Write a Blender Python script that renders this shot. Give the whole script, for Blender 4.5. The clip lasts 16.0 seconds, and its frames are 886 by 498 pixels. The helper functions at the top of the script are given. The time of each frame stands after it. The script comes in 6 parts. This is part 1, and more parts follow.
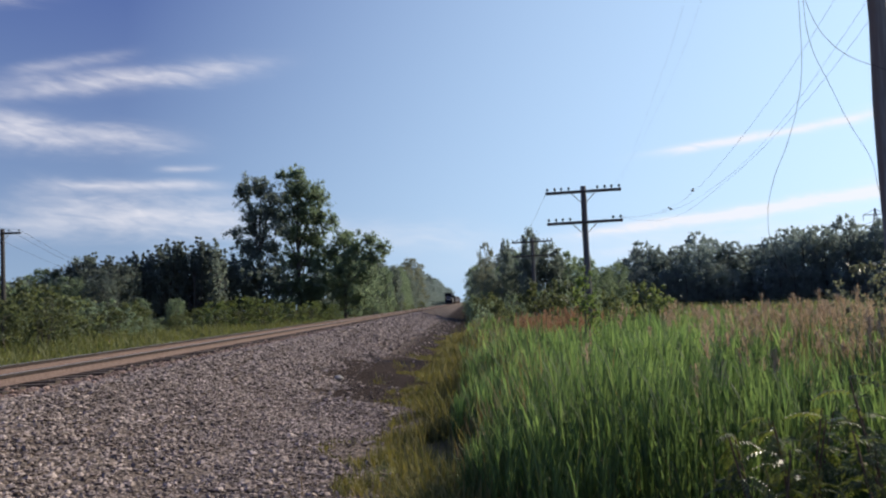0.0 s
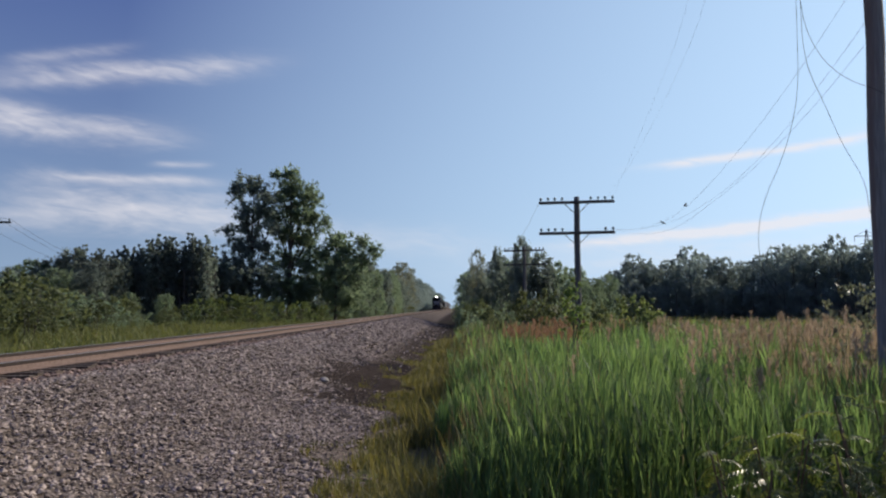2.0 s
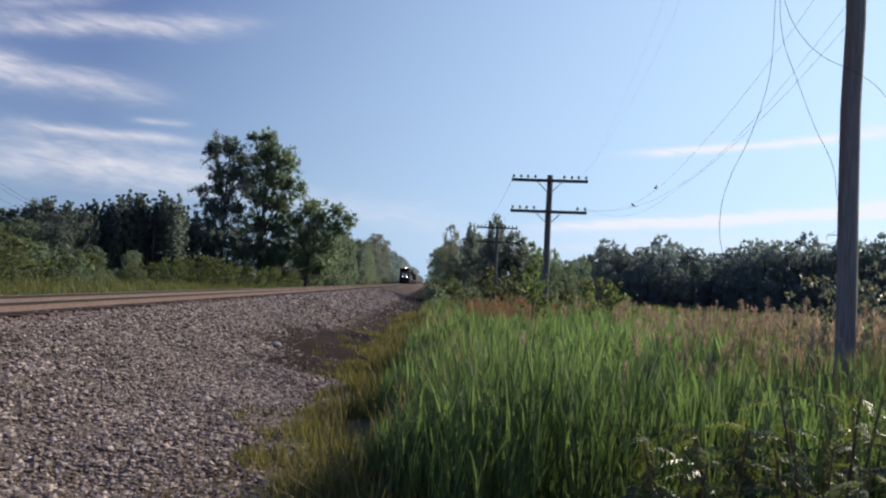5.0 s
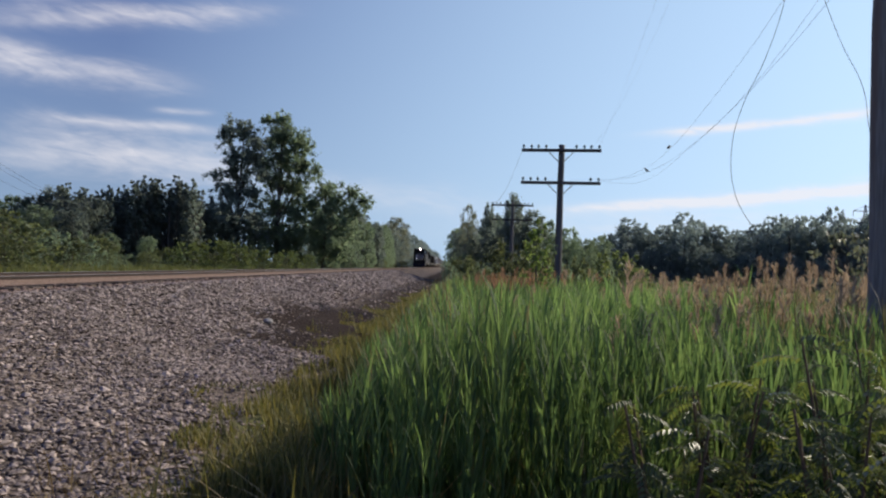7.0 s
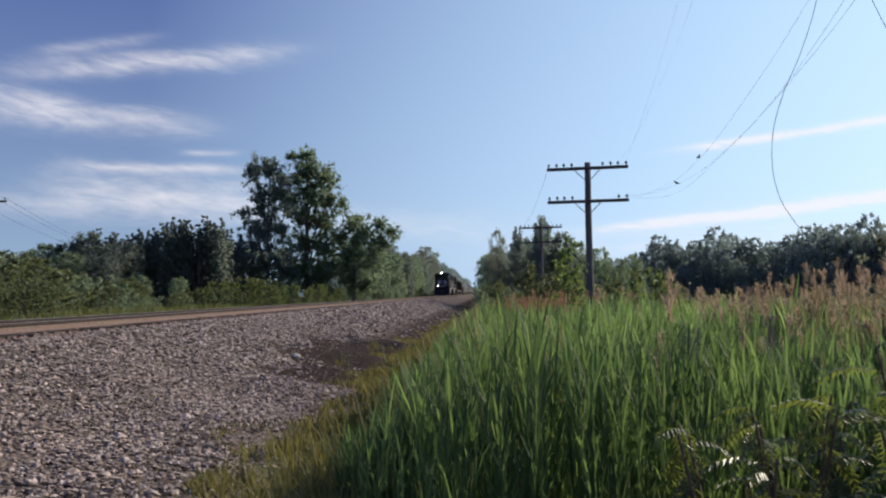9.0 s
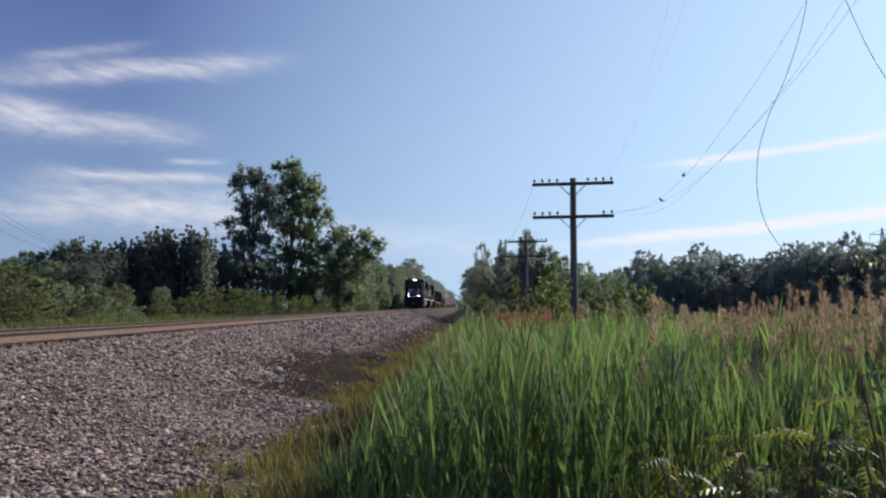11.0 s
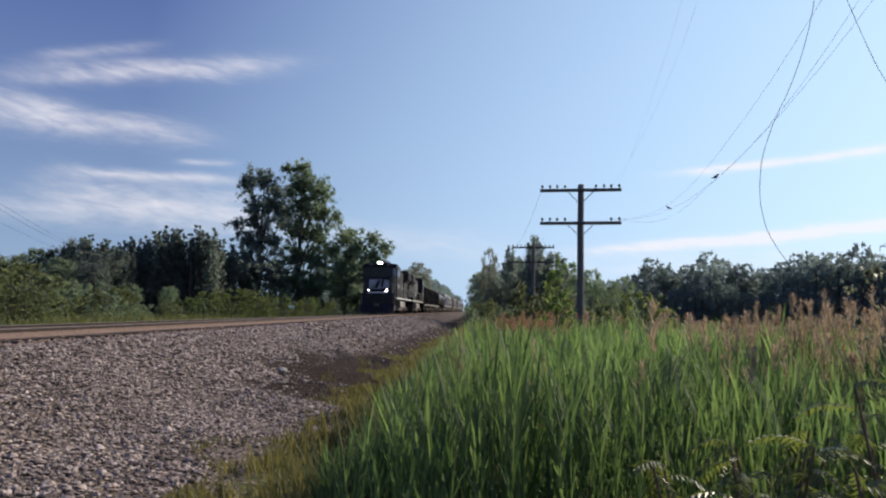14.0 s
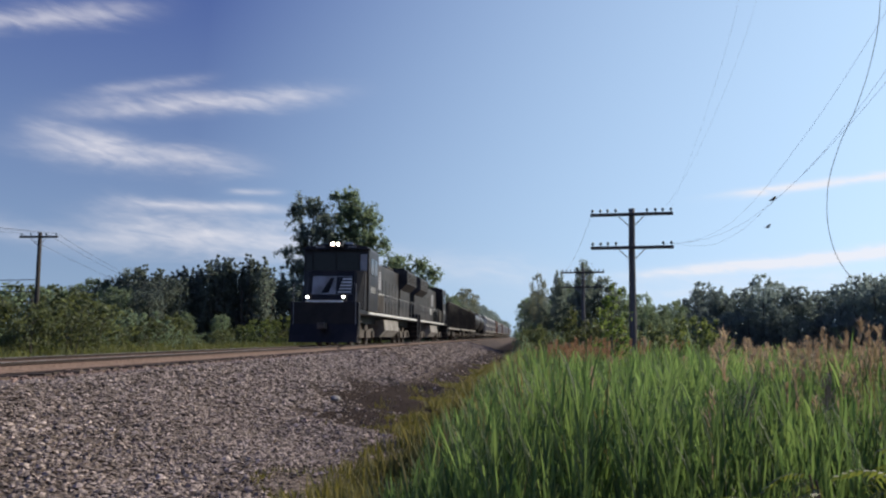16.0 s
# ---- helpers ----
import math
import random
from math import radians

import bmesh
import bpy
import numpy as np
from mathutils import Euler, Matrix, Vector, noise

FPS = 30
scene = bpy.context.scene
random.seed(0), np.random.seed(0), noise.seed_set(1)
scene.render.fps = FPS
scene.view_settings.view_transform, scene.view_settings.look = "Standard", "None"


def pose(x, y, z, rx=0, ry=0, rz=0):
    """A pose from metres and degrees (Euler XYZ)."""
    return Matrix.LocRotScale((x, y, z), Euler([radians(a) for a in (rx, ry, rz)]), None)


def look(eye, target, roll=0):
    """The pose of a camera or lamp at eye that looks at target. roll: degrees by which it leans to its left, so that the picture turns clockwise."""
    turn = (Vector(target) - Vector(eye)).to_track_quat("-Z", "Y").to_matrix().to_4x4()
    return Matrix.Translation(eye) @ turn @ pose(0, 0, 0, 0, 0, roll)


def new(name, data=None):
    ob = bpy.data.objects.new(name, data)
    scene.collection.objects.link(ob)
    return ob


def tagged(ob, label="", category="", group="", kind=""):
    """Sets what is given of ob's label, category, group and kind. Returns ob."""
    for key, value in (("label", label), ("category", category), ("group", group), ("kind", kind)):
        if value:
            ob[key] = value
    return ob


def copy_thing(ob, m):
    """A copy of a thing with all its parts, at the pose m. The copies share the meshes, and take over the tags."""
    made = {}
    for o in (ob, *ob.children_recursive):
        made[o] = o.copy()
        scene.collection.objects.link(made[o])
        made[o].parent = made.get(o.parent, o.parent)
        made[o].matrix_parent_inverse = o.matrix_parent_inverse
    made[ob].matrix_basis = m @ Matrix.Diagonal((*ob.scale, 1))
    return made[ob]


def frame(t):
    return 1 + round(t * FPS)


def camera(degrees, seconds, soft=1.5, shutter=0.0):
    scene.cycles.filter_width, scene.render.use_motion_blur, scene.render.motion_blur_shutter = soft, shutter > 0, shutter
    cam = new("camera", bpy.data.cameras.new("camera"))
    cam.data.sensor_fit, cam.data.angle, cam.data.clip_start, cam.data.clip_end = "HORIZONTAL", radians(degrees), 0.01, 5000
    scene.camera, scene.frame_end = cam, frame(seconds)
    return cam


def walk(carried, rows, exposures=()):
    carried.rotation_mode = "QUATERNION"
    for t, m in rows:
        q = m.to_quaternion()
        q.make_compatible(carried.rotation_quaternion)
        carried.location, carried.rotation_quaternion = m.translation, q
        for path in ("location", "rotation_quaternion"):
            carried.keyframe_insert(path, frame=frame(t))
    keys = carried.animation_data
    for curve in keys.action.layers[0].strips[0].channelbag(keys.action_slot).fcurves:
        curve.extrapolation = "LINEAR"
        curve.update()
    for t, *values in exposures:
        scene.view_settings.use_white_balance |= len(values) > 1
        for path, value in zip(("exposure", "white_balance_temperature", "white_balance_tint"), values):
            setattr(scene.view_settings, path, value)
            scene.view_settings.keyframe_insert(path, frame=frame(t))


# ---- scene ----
cam = camera(54.0, 16.0, soft=2.2)
PATH = [
    (0, (-0.129, -0.057, 1.891), (-0.181, 1.939, 2.014), -2.6),
    (0.5, (-0.119, -0.02, 1.887), (-0.157, 1.973, 2.044), -1.9),
    (1, (-0.07, -0.041, 1.894), (-0.062, 1.956, 2.013), -1.5),
    (1.5, (-0.072, 0.021, 1.878), (-0.058, 2.018, 1.983), -0.9),
    (2, (-0.096, -0.007, 1.897), (-0.13, 1.988, 2.032), -0.5),
    (2.5, (-0.107, 0.004, 1.896), (-0.145, 1.999, 2.031), -0.5),
    (3, (-0.11, 0.002, 1.892), (-0.124, 2.0, 1.978), 0.5),
    (3.5, (-0.014, 0.174, 1.822), (0.078, 2.171, 1.888), 0.3),
    (4, (0.104, 0.327, 1.802), (0.011, 2.325, 1.838), 1.9),
    (4.5, (0.126, 0.517, 1.797), (0.029, 2.514, 1.863), 2.1),
    (4.7, (0.17, 0.47, 1.831), (0.192, 2.468, 1.91), 2.8),
    (6.8, (0.757, 1.892, 1.474), (0.738, 3.891, 1.529), 3.2),
    (7, (0.792, 1.81, 1.523), (0.764, 3.809, 1.563), 1.9),
    (7.5, (0.777, 2.039, 1.54), (0.754, 4.038, 1.586), 0.6),
    (8, (0.794, 1.997, 1.52), (0.758, 3.997, 1.526), 0.6),
    (8.5, (0.834, 2.02, 1.536), (0.843, 4.02, 1.575), 0.2),
    (9, (0.846, 2.343, 1.478), (0.749, 4.338, 1.581), -0.9),
    (9.5, (0.888, 2.388, 1.513), (0.744, 4.377, 1.66), -0.4),
    (10, (0.883, 2.367, 1.526), (0.797, 4.362, 1.65), -0.8),
    (10.2, (0.849, 2.394, 1.546), (0.782, 4.388, 1.675), -0.6),
    (12.3, (0.884, 2.37, 1.515), (0.819, 4.365, 1.647), 0.2),
    (12.5, (0.901, 2.376, 1.544), (0.841, 4.37, 1.683), 0.2),
    (13, (0.899, 2.333, 1.539), (0.838, 4.327, 1.673), 0.4),
    (13.5, (0.901, 2.363, 1.543), (0.845, 4.357, 1.691), 1.0),
    (14, (0.902, 2.353, 1.517), (0.821, 4.347, 1.658), 0.8),
    (14.5, (0.89, 2.343, 1.531), (0.815, 4.336, 1.686), 0.5),
    (15, (0.9, 2.361, 1.526), (0.827, 4.351, 1.713), -0.0),
    (15.5, (0.849, 2.336, 1.555), (0.698, 4.32, 1.766), 0.4),
    (16, (0.796, 2.382, 1.543), (0.607, 4.363, 1.742), 0.4),
]
EXPOSURES = [(0.0, 0.08), (0.5, -0.09), (1.0, -0.12), (2.0, -0.08), (3.0, -0.08), (4.0, -0.05), (4.5, 0.06), (7.0, -0.02), (7.5, -0.09), (8.0, 0.03), (8.5, 0.08), (9.5, 0.06), (12.5, 0.08), (14.0, 0.08), (15.0, -0.01), (15.5, -0.09), (16.0, 0.0)]
walk(cam, [(t, look(eye, target, roll)) for t, eye, target, roll in PATH], EXPOSURES)

# ---- light ----
SUN_AZ, SUN_EL = radians(56), radians(29)  # azimuth from +y towards +x
sun_dir = Vector((math.sin(SUN_AZ) * math.cos(SUN_EL), math.cos(SUN_AZ) * math.cos(SUN_EL), math.sin(SUN_EL)))
sun = new("sun", bpy.data.lights.new("sun", "SUN"))
sun.data.energy, sun.data.angle, sun.data.color = 4.9, radians(0.55), (1.0, 0.89, 0.72)
sun.matrix_world = look((0, 0, 60), Vector((0, 0, 60)) - sun_dir)

world = bpy.data.worlds.new("sky")
scene.world = world
world.use_nodes = True
wn, wl = world.node_tree.nodes, world.node_tree.links
for n in list(wn):
    wn.remove(n)


def wnode(kind, **kw):
    n = wn.new(kind)
    for k, v in kw.items():
        if k == "operation":
            n.operation = v
        elif k == "ins":
            for i, val in v.items():
                if hasattr(val, "links"):
                    wl.new(val, n.inputs[i])
                else:
                    n.inputs[i].default_value = val
    return n


def wmath(op, a, b=0.0, c=0.0):
    return wnode("ShaderNodeMath", operation=op, ins={0: a, 1: b, 2: c}).outputs[0]


sky = wn.new("ShaderNodeTexSky")
sky.sky_type, sky.sun_disc = "NISHITA", False
sky.sun_elevation, sky.sun_rotation = SUN_EL, SUN_AZ
sky.air_density, sky.dust_density, sky.ozone_density = 1.0, 1.2, 1.6
wtc = wn.new("ShaderNodeTexCoord")
wsep = wnode("ShaderNodeSeparateXYZ", ins={0: wtc.outputs["Generated"]})
az = wmath("MULTIPLY", wmath("ARCTAN2", wsep.outputs[0], wsep.outputs[1]), 57.2958)
el = wmath("MULTIPLY", wmath("ARCSINE", wsep.outputs[2]), 57.2958)
# warped coordinates for streaky cirrus
wvec = wnode("ShaderNodeCombineXYZ", ins={0: wmath("MULTIPLY", az, 0.1), 1: wmath("MULTIPLY", el, 0.45), 2: 0.0}).outputs[0]
wnoise = wnode("ShaderNodeTexNoise", ins={"Vector": wvec, "Scale": 2.1, "Detail": 9.0, "Roughness": 0.62, "Distortion": 0.7})
wvec2 = wnode("ShaderNodeCombineXYZ", ins={0: wmath("ADD", wmath("MULTIPLY", az, 0.55), wmath("MULTIPLY", el, 0.9)), 1: wmath("MULTIPLY", el, 1.5), 2: 3.0}).outputs[0]
wfine = wnode("ShaderNodeTexNoise", ins={"Vector": wvec2, "Scale": 1.2, "Detail": 4.0, "Roughness": 0.5, "Distortion": 0.5})
# cirrus banks: centre azimuth, elevation, half widths, slope, strength
BANKS = [
    (-21.0, 14.6, 8.0, 0.6, 0.13, 0.78), (-24.5, 15.4, 3.5, 0.35, 0.2, 0.4), (-31.0, 18.6, 6.0, 0.6, 0.2, 0.7), (-24.8, 11.0, 6.6, 0.75, -0.03, 0.72), (-28.5, 11.9, 3.0, 0.6, -0.1, 0.6),
    (-21.0, 8.1, 5.2, 0.32, 0.0, 0.75), (-17.8, 9.15, 1.7, 0.17, 0.02, 0.5), (-20.3, 6.2, 7.0, 1.2, -0.06, 0.88), (-29.5, 5.8, 5.0, 0.6, -0.1, 0.42), (-5.5, 4.6, 8.0, 0.9, -0.08, 0.35),
    (19.5, 9.4, 6.3, 0.24, 0.07, 1.7), (30.0, 10.4, 5.0, 0.35, 0.08, 1.4), (18.5, 4.85, 10.5, 0.36, 0.08, 1.9), (33.0, 6.2, 8.0, 0.5, 0.08, 1.6), (17.0, 3.2, 16.0, 0.9, 0.04, 0.4),
    (45.0, 14.0, 9.0, 1.0, 0.1, 0.6), (-48.0, 12.0, 9.0, 1.2, -0.05, 0.6), (120.0, 15.0, 25.0, 2.0, 0.02, 0.5), (-140.0, 18.0, 30.0, 2.5, -0.03, 0.5),
]
wsum = None
wob = wmath("MULTIPLY", wmath("SUBTRACT", wnoise.outputs[0], 0.5), 2.6)
for caz, cel, waz, wel, slope, amount in BANKS:
    dx = wmath("DIVIDE", wmath("SUBTRACT", az, caz), waz)
    dy = wmath("SUBTRACT", wmath("SUBTRACT", el, cel), wmath("MULTIPLY", wmath("SUBTRACT", az, caz), slope))
    dy = wmath("DIVIDE", wmath("ADD", dy, wmath("MULTIPLY", wob, wel * 0.8)), wel)
    r2 = wmath("ADD", wmath("POWER", wmath("ABSOLUTE", dx), 4.0), wmath("MULTIPLY", dy, dy))
    g = wmath("MULTIPLY", wmath("EXPONENT", wmath("MULTIPLY", r2, -1.0)), amount)
    wsum = g if wsum is None else wmath("ADD", wsum, g)
streak = wmath("MULTIPLY_ADD", wfine.outputs[0], 1.35, 0.05)
cover = wnode("ShaderNodeClamp", ins={0: wmath("MULTIPLY", wsum, streak)}).outputs[0]
# clear evening air: deep blue above, pale at the horizon and towards the sun
height = wnode("ShaderNodeClamp", ins={0: wmath("POWER", wmath("MAXIMUM", wmath("DIVIDE", el, 22.0), 0.0), 0.62)}).outputs[0]
clear = wnode("ShaderNodeMixRGB", ins={0: height, 1: (3.65, 5.4, 7.7, 1), 2: (0.72, 1.22, 3.8, 1)}).outputs[0]
sunward = wmath("ADD", wmath("MULTIPLY", wsep.outputs[0], math.sin(SUN_AZ)), wmath("MULTIPLY", wsep.outputs[1], math.cos(SUN_AZ)))
sunny = wnode("ShaderNodeMapRange", ins={0: sunward, 1: 0.21, 2: 0.9, 3: 0.0, 4: 1.0}).outputs[0]
clear = wnode("ShaderNodeMixRGB", ins={0: sunny, 1: clear, 2: (6.9, 9.8, 13.2, 1)}).outputs[0]
air = wnode("ShaderNodeMixRGB", ins={0: 0.85, 1: sky.outputs[0], 2: clear}).outputs[0]
cloudmix = wnode("ShaderNodeMixRGB", ins={0: wmath("MULTIPLY", cover, 0.72), 1: air, 2: (9.9, 9.5, 9.8, 1)})
wbg = wnode("ShaderNodeBackground", ins={0: cloudmix.outputs[0], 1: 0.093})
wout = wn.new("ShaderNodeOutputWorld")
wl.new(wbg.outputs[0], wout.inputs[0])

# ---- materials ----


def material(name, c1, c2, scale=8.0, rough=0.8, bump=0.0, metal=0.0, island=0.0, spec=0.3, stretch=(1, 1, 1), c3=None, rnd=0.0, coarse=0.6):
    """Two-scale noise colour between c1 and c2, c3 for large stains; island / rnd: brightness varied by mesh island / object."""
    m = bpy.data.materials.new(name)
    m.use_nodes = True
    nt = m.node_tree
    b = nt.nodes["Principled BSDF"]
    b.inputs["Roughness"].default_value, b.inputs["Metallic"].default_value = rough, metal
    b.inputs["Specular IOR Level"].default_value = spec
    tc, mp = nt.nodes.new("ShaderNodeTexCoord"), nt.nodes.new("ShaderNodeMapping")
    mp.inputs["Scale"].default_value = stretch
    nt.links.new(tc.outputs["Object"], mp.inputs[0])
    n1 = nt.nodes.new("ShaderNodeTexNoise")
    n1.inputs["Scale"].default_value, n1.inputs["Detail"].default_value, n1.inputs["Roughness"].default_value = scale, 6, 0.65
    nt.links.new(mp.outputs[0], n1.inputs["Vector"])
    ramp = nt.nodes.new("ShaderNodeValToRGB")
    ramp.color_ramp.elements[0].position, ramp.color_ramp.elements[1].position = 0.32, 0.68
    ramp.color_ramp.elements[0].color, ramp.color_ramp.elements[1].color = (*c1, 1), (*c2, 1)
    nt.links.new(n1.outputs[0], ramp.inputs[0])
    col = ramp.outputs[0]
    if c3:
        n2 = nt.nodes.new("ShaderNodeTexNoise")
        n2.inputs["Scale"].default_value, n2.inputs["Detail"].default_value = coarse, 5
        nt.links.new(mp.outputs[0], n2.inputs["Vector"])
        r2 = nt.nodes.new("ShaderNodeValToRGB")
        r2.color_ramp.elements[0].position, r2.color_ramp.elements[1].position = 0.45, 0.62
        nt.links.new(n2.outputs[0], r2.inputs[0])
        mx = nt.nodes.new("ShaderNodeMixRGB")
        nt.links.new(r2.outputs[0], mx.inputs[0])
        nt.links.new(col, mx.inputs[1])
        mx.inputs[2].default_value = (*c3, 1)
        col = mx.outputs[0]
    for amount, kind, out in ((island, "ShaderNodeNewGeometry", "Random Per Island"), (rnd, "ShaderNodeObjectInfo", "Random")):
        if amount:
            gi = nt.nodes.new(kind)
            ma = nt.nodes.new("ShaderNodeMath")
            ma.operation = "MULTIPLY_ADD"
            ma.inputs[1].default_value, ma.inputs[2].default_value = 2 * amount, 1 - amount
            nt.links.new(gi.outputs[out], ma.inputs[0])
            vm = nt.nodes.new("ShaderNodeVectorMath")
            vm.operation = "SCALE"
            nt.links.new(col, vm.inputs[0])
            nt.links.new(ma.outputs[0], vm.inputs["Scale"])
            col = vm.outputs[0]
    nt.links.new(col, b.inputs["Base Color"])
    if bump:
        bp = nt.nodes.new("ShaderNodeBump")
        bp.inputs["Strength"].default_value, bp.inputs["Distance"].default_value = bump, 0.02
        nt.links.new(n1.outputs[0], bp.inputs["Height"])
        nt.links.new(bp.outputs[0], b.inputs["Normal"])
    m["col"] = 0
    return m


def leaf_material(name, c1, c2, light, through_amount=0.35, rough=0.55, spec=0.25, rnd=0.12):
    """Leaves: colour by island between c1 and c2, part of the light shining through."""
    m = bpy.data.materials.new(name)
    m.use_nodes = True
    nt = m.node_tree
    b, out = nt.nodes["Principled BSDF"], nt.nodes["Material Output"]
    b.inputs["Roughness"].default_value, b.inputs["Specular IOR Level"].default_value = rough, spec
    gi, ramp = nt.nodes.new("ShaderNodeNewGeometry"), nt.nodes.new("ShaderNodeValToRGB")
    ramp.color_ramp.elements[0].color, ramp.color_ramp.elements[1].color = (*c1, 1), (*c2, 1)
    nt.links.new(gi.outputs["Random Per Island"], ramp.inputs[0])
    tc, n1 = nt.nodes.new("ShaderNodeTexCoord"), nt.nodes.new("ShaderNodeTexNoise")
    n1.inputs["Scale"].default_value, n1.inputs["Detail"].default_value = 0.8, 4
    nt.links.new(tc.outputs["Object"], n1.inputs["Vector"])
    oi = nt.nodes.new("ShaderNodeObjectInfo")
    ma, mb = nt.nodes.new("ShaderNodeMath"), nt.nodes.new("ShaderNodeMath")
    ma.operation, mb.operation = "MULTIPLY_ADD", "MULTIPLY_ADD"
    nt.links.new(n1.outputs[0], ma.inputs[0])
    ma.inputs[1].default_value, ma.inputs[2].default_value = 1.1, 0.45 - rnd
    nt.links.new(oi.outputs["Random"], mb.inputs[0])
    mb.inputs[1].default_value = 2 * rnd
    nt.links.new(ma.outputs[0], mb.inputs[2])
    vm = nt.nodes.new("ShaderNodeVectorMath")
    vm.operation = "SCALE"
    nt.links.new(ramp.outputs[0], vm.inputs[0])
    nt.links.new(mb.outputs[0], vm.inputs["Scale"])
    nt.links.new(vm.outputs[0], b.inputs["Base Color"])
    tr, mx = nt.nodes.new("ShaderNodeBsdfTranslucent"), nt.nodes.new("ShaderNodeMixShader")
    vt = nt.nodes.new("ShaderNodeVectorMath")
    vt.operation = "MULTIPLY"
    nt.links.new(vm.outputs[0], vt.inputs[0])
    vt.inputs[1].default_value = light
    nt.links.new(vt.outputs[0], tr.inputs[0])
    mx.inputs[0].default_value = through_amount
    nt.links.new(b.outputs[0], mx.inputs[1])
    nt.links.new(tr.outputs[0], mx.inputs[2])
    nt.links.new(mx.outputs[0], out.inputs["Surface"])
    return m


def glow(name, colour, strength):
    m = bpy.data.materials.new(name)
    m.use_nodes = True
    b = m.node_tree.nodes["Principled BSDF"]
    b.inputs["Base Color"].default_value = (*colour, 1)
    b.inputs["Emission Color"].default_value = (*colour, 1)
    b.inputs["Emission Strength"].default_value = strength
    return m


BALLAST_STONE = material("ballast_stone", (0.145, 0.113, 0.096), (0.41, 0.335, 0.295), 7, 0.92, 0.3, island=0.62, spec=0.10)
RUSTY_STONE = material("rusty_ballast_stone", (0.21, 0.14, 0.11), (0.34, 0.245, 0.20), 9, 0.92, 0.3, island=0.35, spec=0.15)
RAIL_STEEL = material("rail_steel", (0.125, 0.086, 0.074), (0.21, 0.15, 0.132), 14, 0.85, 0.1, spec=0.15)
HEAD_FLANK = material("rail_head_flank", (0.022, 0.016, 0.014), (0.05, 0.034, 0.028), 14, 0.7, metal=0.2, spec=0.2)
RAIL_HEAD = material("rail_head_steel", (0.34, 0.33, 0.32), (0.46, 0.45, 0.44), 20, 0.38, metal=0.8)
TIE_WOOD = material("tie_wood", (0.055, 0.04, 0.032), (0.12, 0.09, 0.072), 5, 0.9, 0.5, stretch=(1, 8, 8), rnd=0.35)
POLE_WOOD = material("pole_wood", (0.15, 0.142, 0.14), (0.29, 0.275, 0.27), 6, 0.88, 0.6, stretch=(9, 9, 0.5), c3=(0.19, 0.15, 0.135), coarse=0.8)
OLD_POLE = material("old_pole_wood", (0.085, 0.082, 0.082), (0.17, 0.162, 0.162), 6, 0.88, 0.6, stretch=(9, 9, 0.5), c3=(0.10, 0.088, 0.085), coarse=0.8)
# Utility pole wood, darkened in colour for the shade it stands in
SHADED_POLE = material("shaded_pole_wood", (0.035, 0.032, 0.03), (0.075, 0.068, 0.062), 6, 0.88, 0.6, stretch=(9, 9, 0.5))
ARM_WOOD = material("arm_wood", (0.06, 0.055, 0.05), (0.12, 0.108, 0.10), 6, 0.9, 0.5, stretch=(0.6, 9, 9))
INSULATOR_GLASS = material("insulator_glass", (0.05, 0.08, 0.09), (0.10, 0.15, 0.16), 30, 0.2, spec=0.6)
WIRE = material("dark_wire", (0.03, 0.032, 0.036), (0.06, 0.062, 0.066), 20, 0.8)
WIRE_PALE = material("weathered_wire", (0.26, 0.28, 0.31), (0.36, 0.38, 0.42), 20, 0.8)
GALV = material("galvanised_steel", (0.30, 0.31, 0.33), (0.42, 0.43, 0.45), 12, 0.5, metal=0.5)
BARK = material("bark", (0.06, 0.05, 0.042), (0.14, 0.12, 0.10), 7, 0.95, 0.8, stretch=(3, 3, 0.7))
DARK_BIRD = material("bird_feathers", (0.015, 0.014, 0.014), (0.035, 0.03, 0.03), 40, 0.6)
BLACK_PAINT = material("black_paint", (0.009, 0.008, 0.010), (0.017, 0.015, 0.018), 3, 0.42, 0.05, c3=(0.028, 0.023, 0.023), coarse=0.9, spec=0.22)
DUSTY_BLACK = material("dusty_black", (0.012, 0.011, 0.012), (0.036, 0.032, 0.03), 4, 0.85, 0.2, c3=(0.055, 0.047, 0.04), coarse=1.2, spec=0.15)
HOPPER_BLACK = material("hopper_black", (0.014, 0.013, 0.014), (0.03, 0.026, 0.026), 3, 0.75, 0.1, c3=(0.05, 0.04, 0.035), coarse=0.7, spec=0.2)
# Hood black lifted towards grey, the sun's sheen along it put into the colour
HOOD_SHEEN_PAINT = material("sun_sheen_black_paint", (0.018, 0.017, 0.018), (0.034, 0.032, 0.032), 3, 0.5, 0.05, c3=(0.055, 0.048, 0.045), coarse=0.9, spec=0.25)
RAIL_GREY = material("handrail_grey", (0.20, 0.20, 0.20), (0.32, 0.32, 0.32), 8, 0.6)
# Nose panel and emblem grey, also the painted reflection on one cab window
PANEL_AND_GLINT_GREY = material("panel_paint_and_pane_glint", (0.26, 0.26, 0.28), (0.36, 0.36, 0.38), 4, 0.5, c3=(0.20, 0.19, 0.19), coarse=2)
WHITE_PAINT = material("white_paint", (0.62, 0.62, 0.6), (0.78, 0.78, 0.77), 5, 0.5, c3=(0.5, 0.48, 0.45), coarse=2)
TANK_GREY = material("fuel_tank_grey", (0.20, 0.19, 0.18), (0.32, 0.30, 0.28), 4, 0.75, 0.1, c3=(0.14, 0.125, 0.11), coarse=1.5)
WHEEL_STEEL = material("wheel_steel", (0.05, 0.042, 0.038), (0.11, 0.09, 0.08), 8, 0.6, metal=0.5)
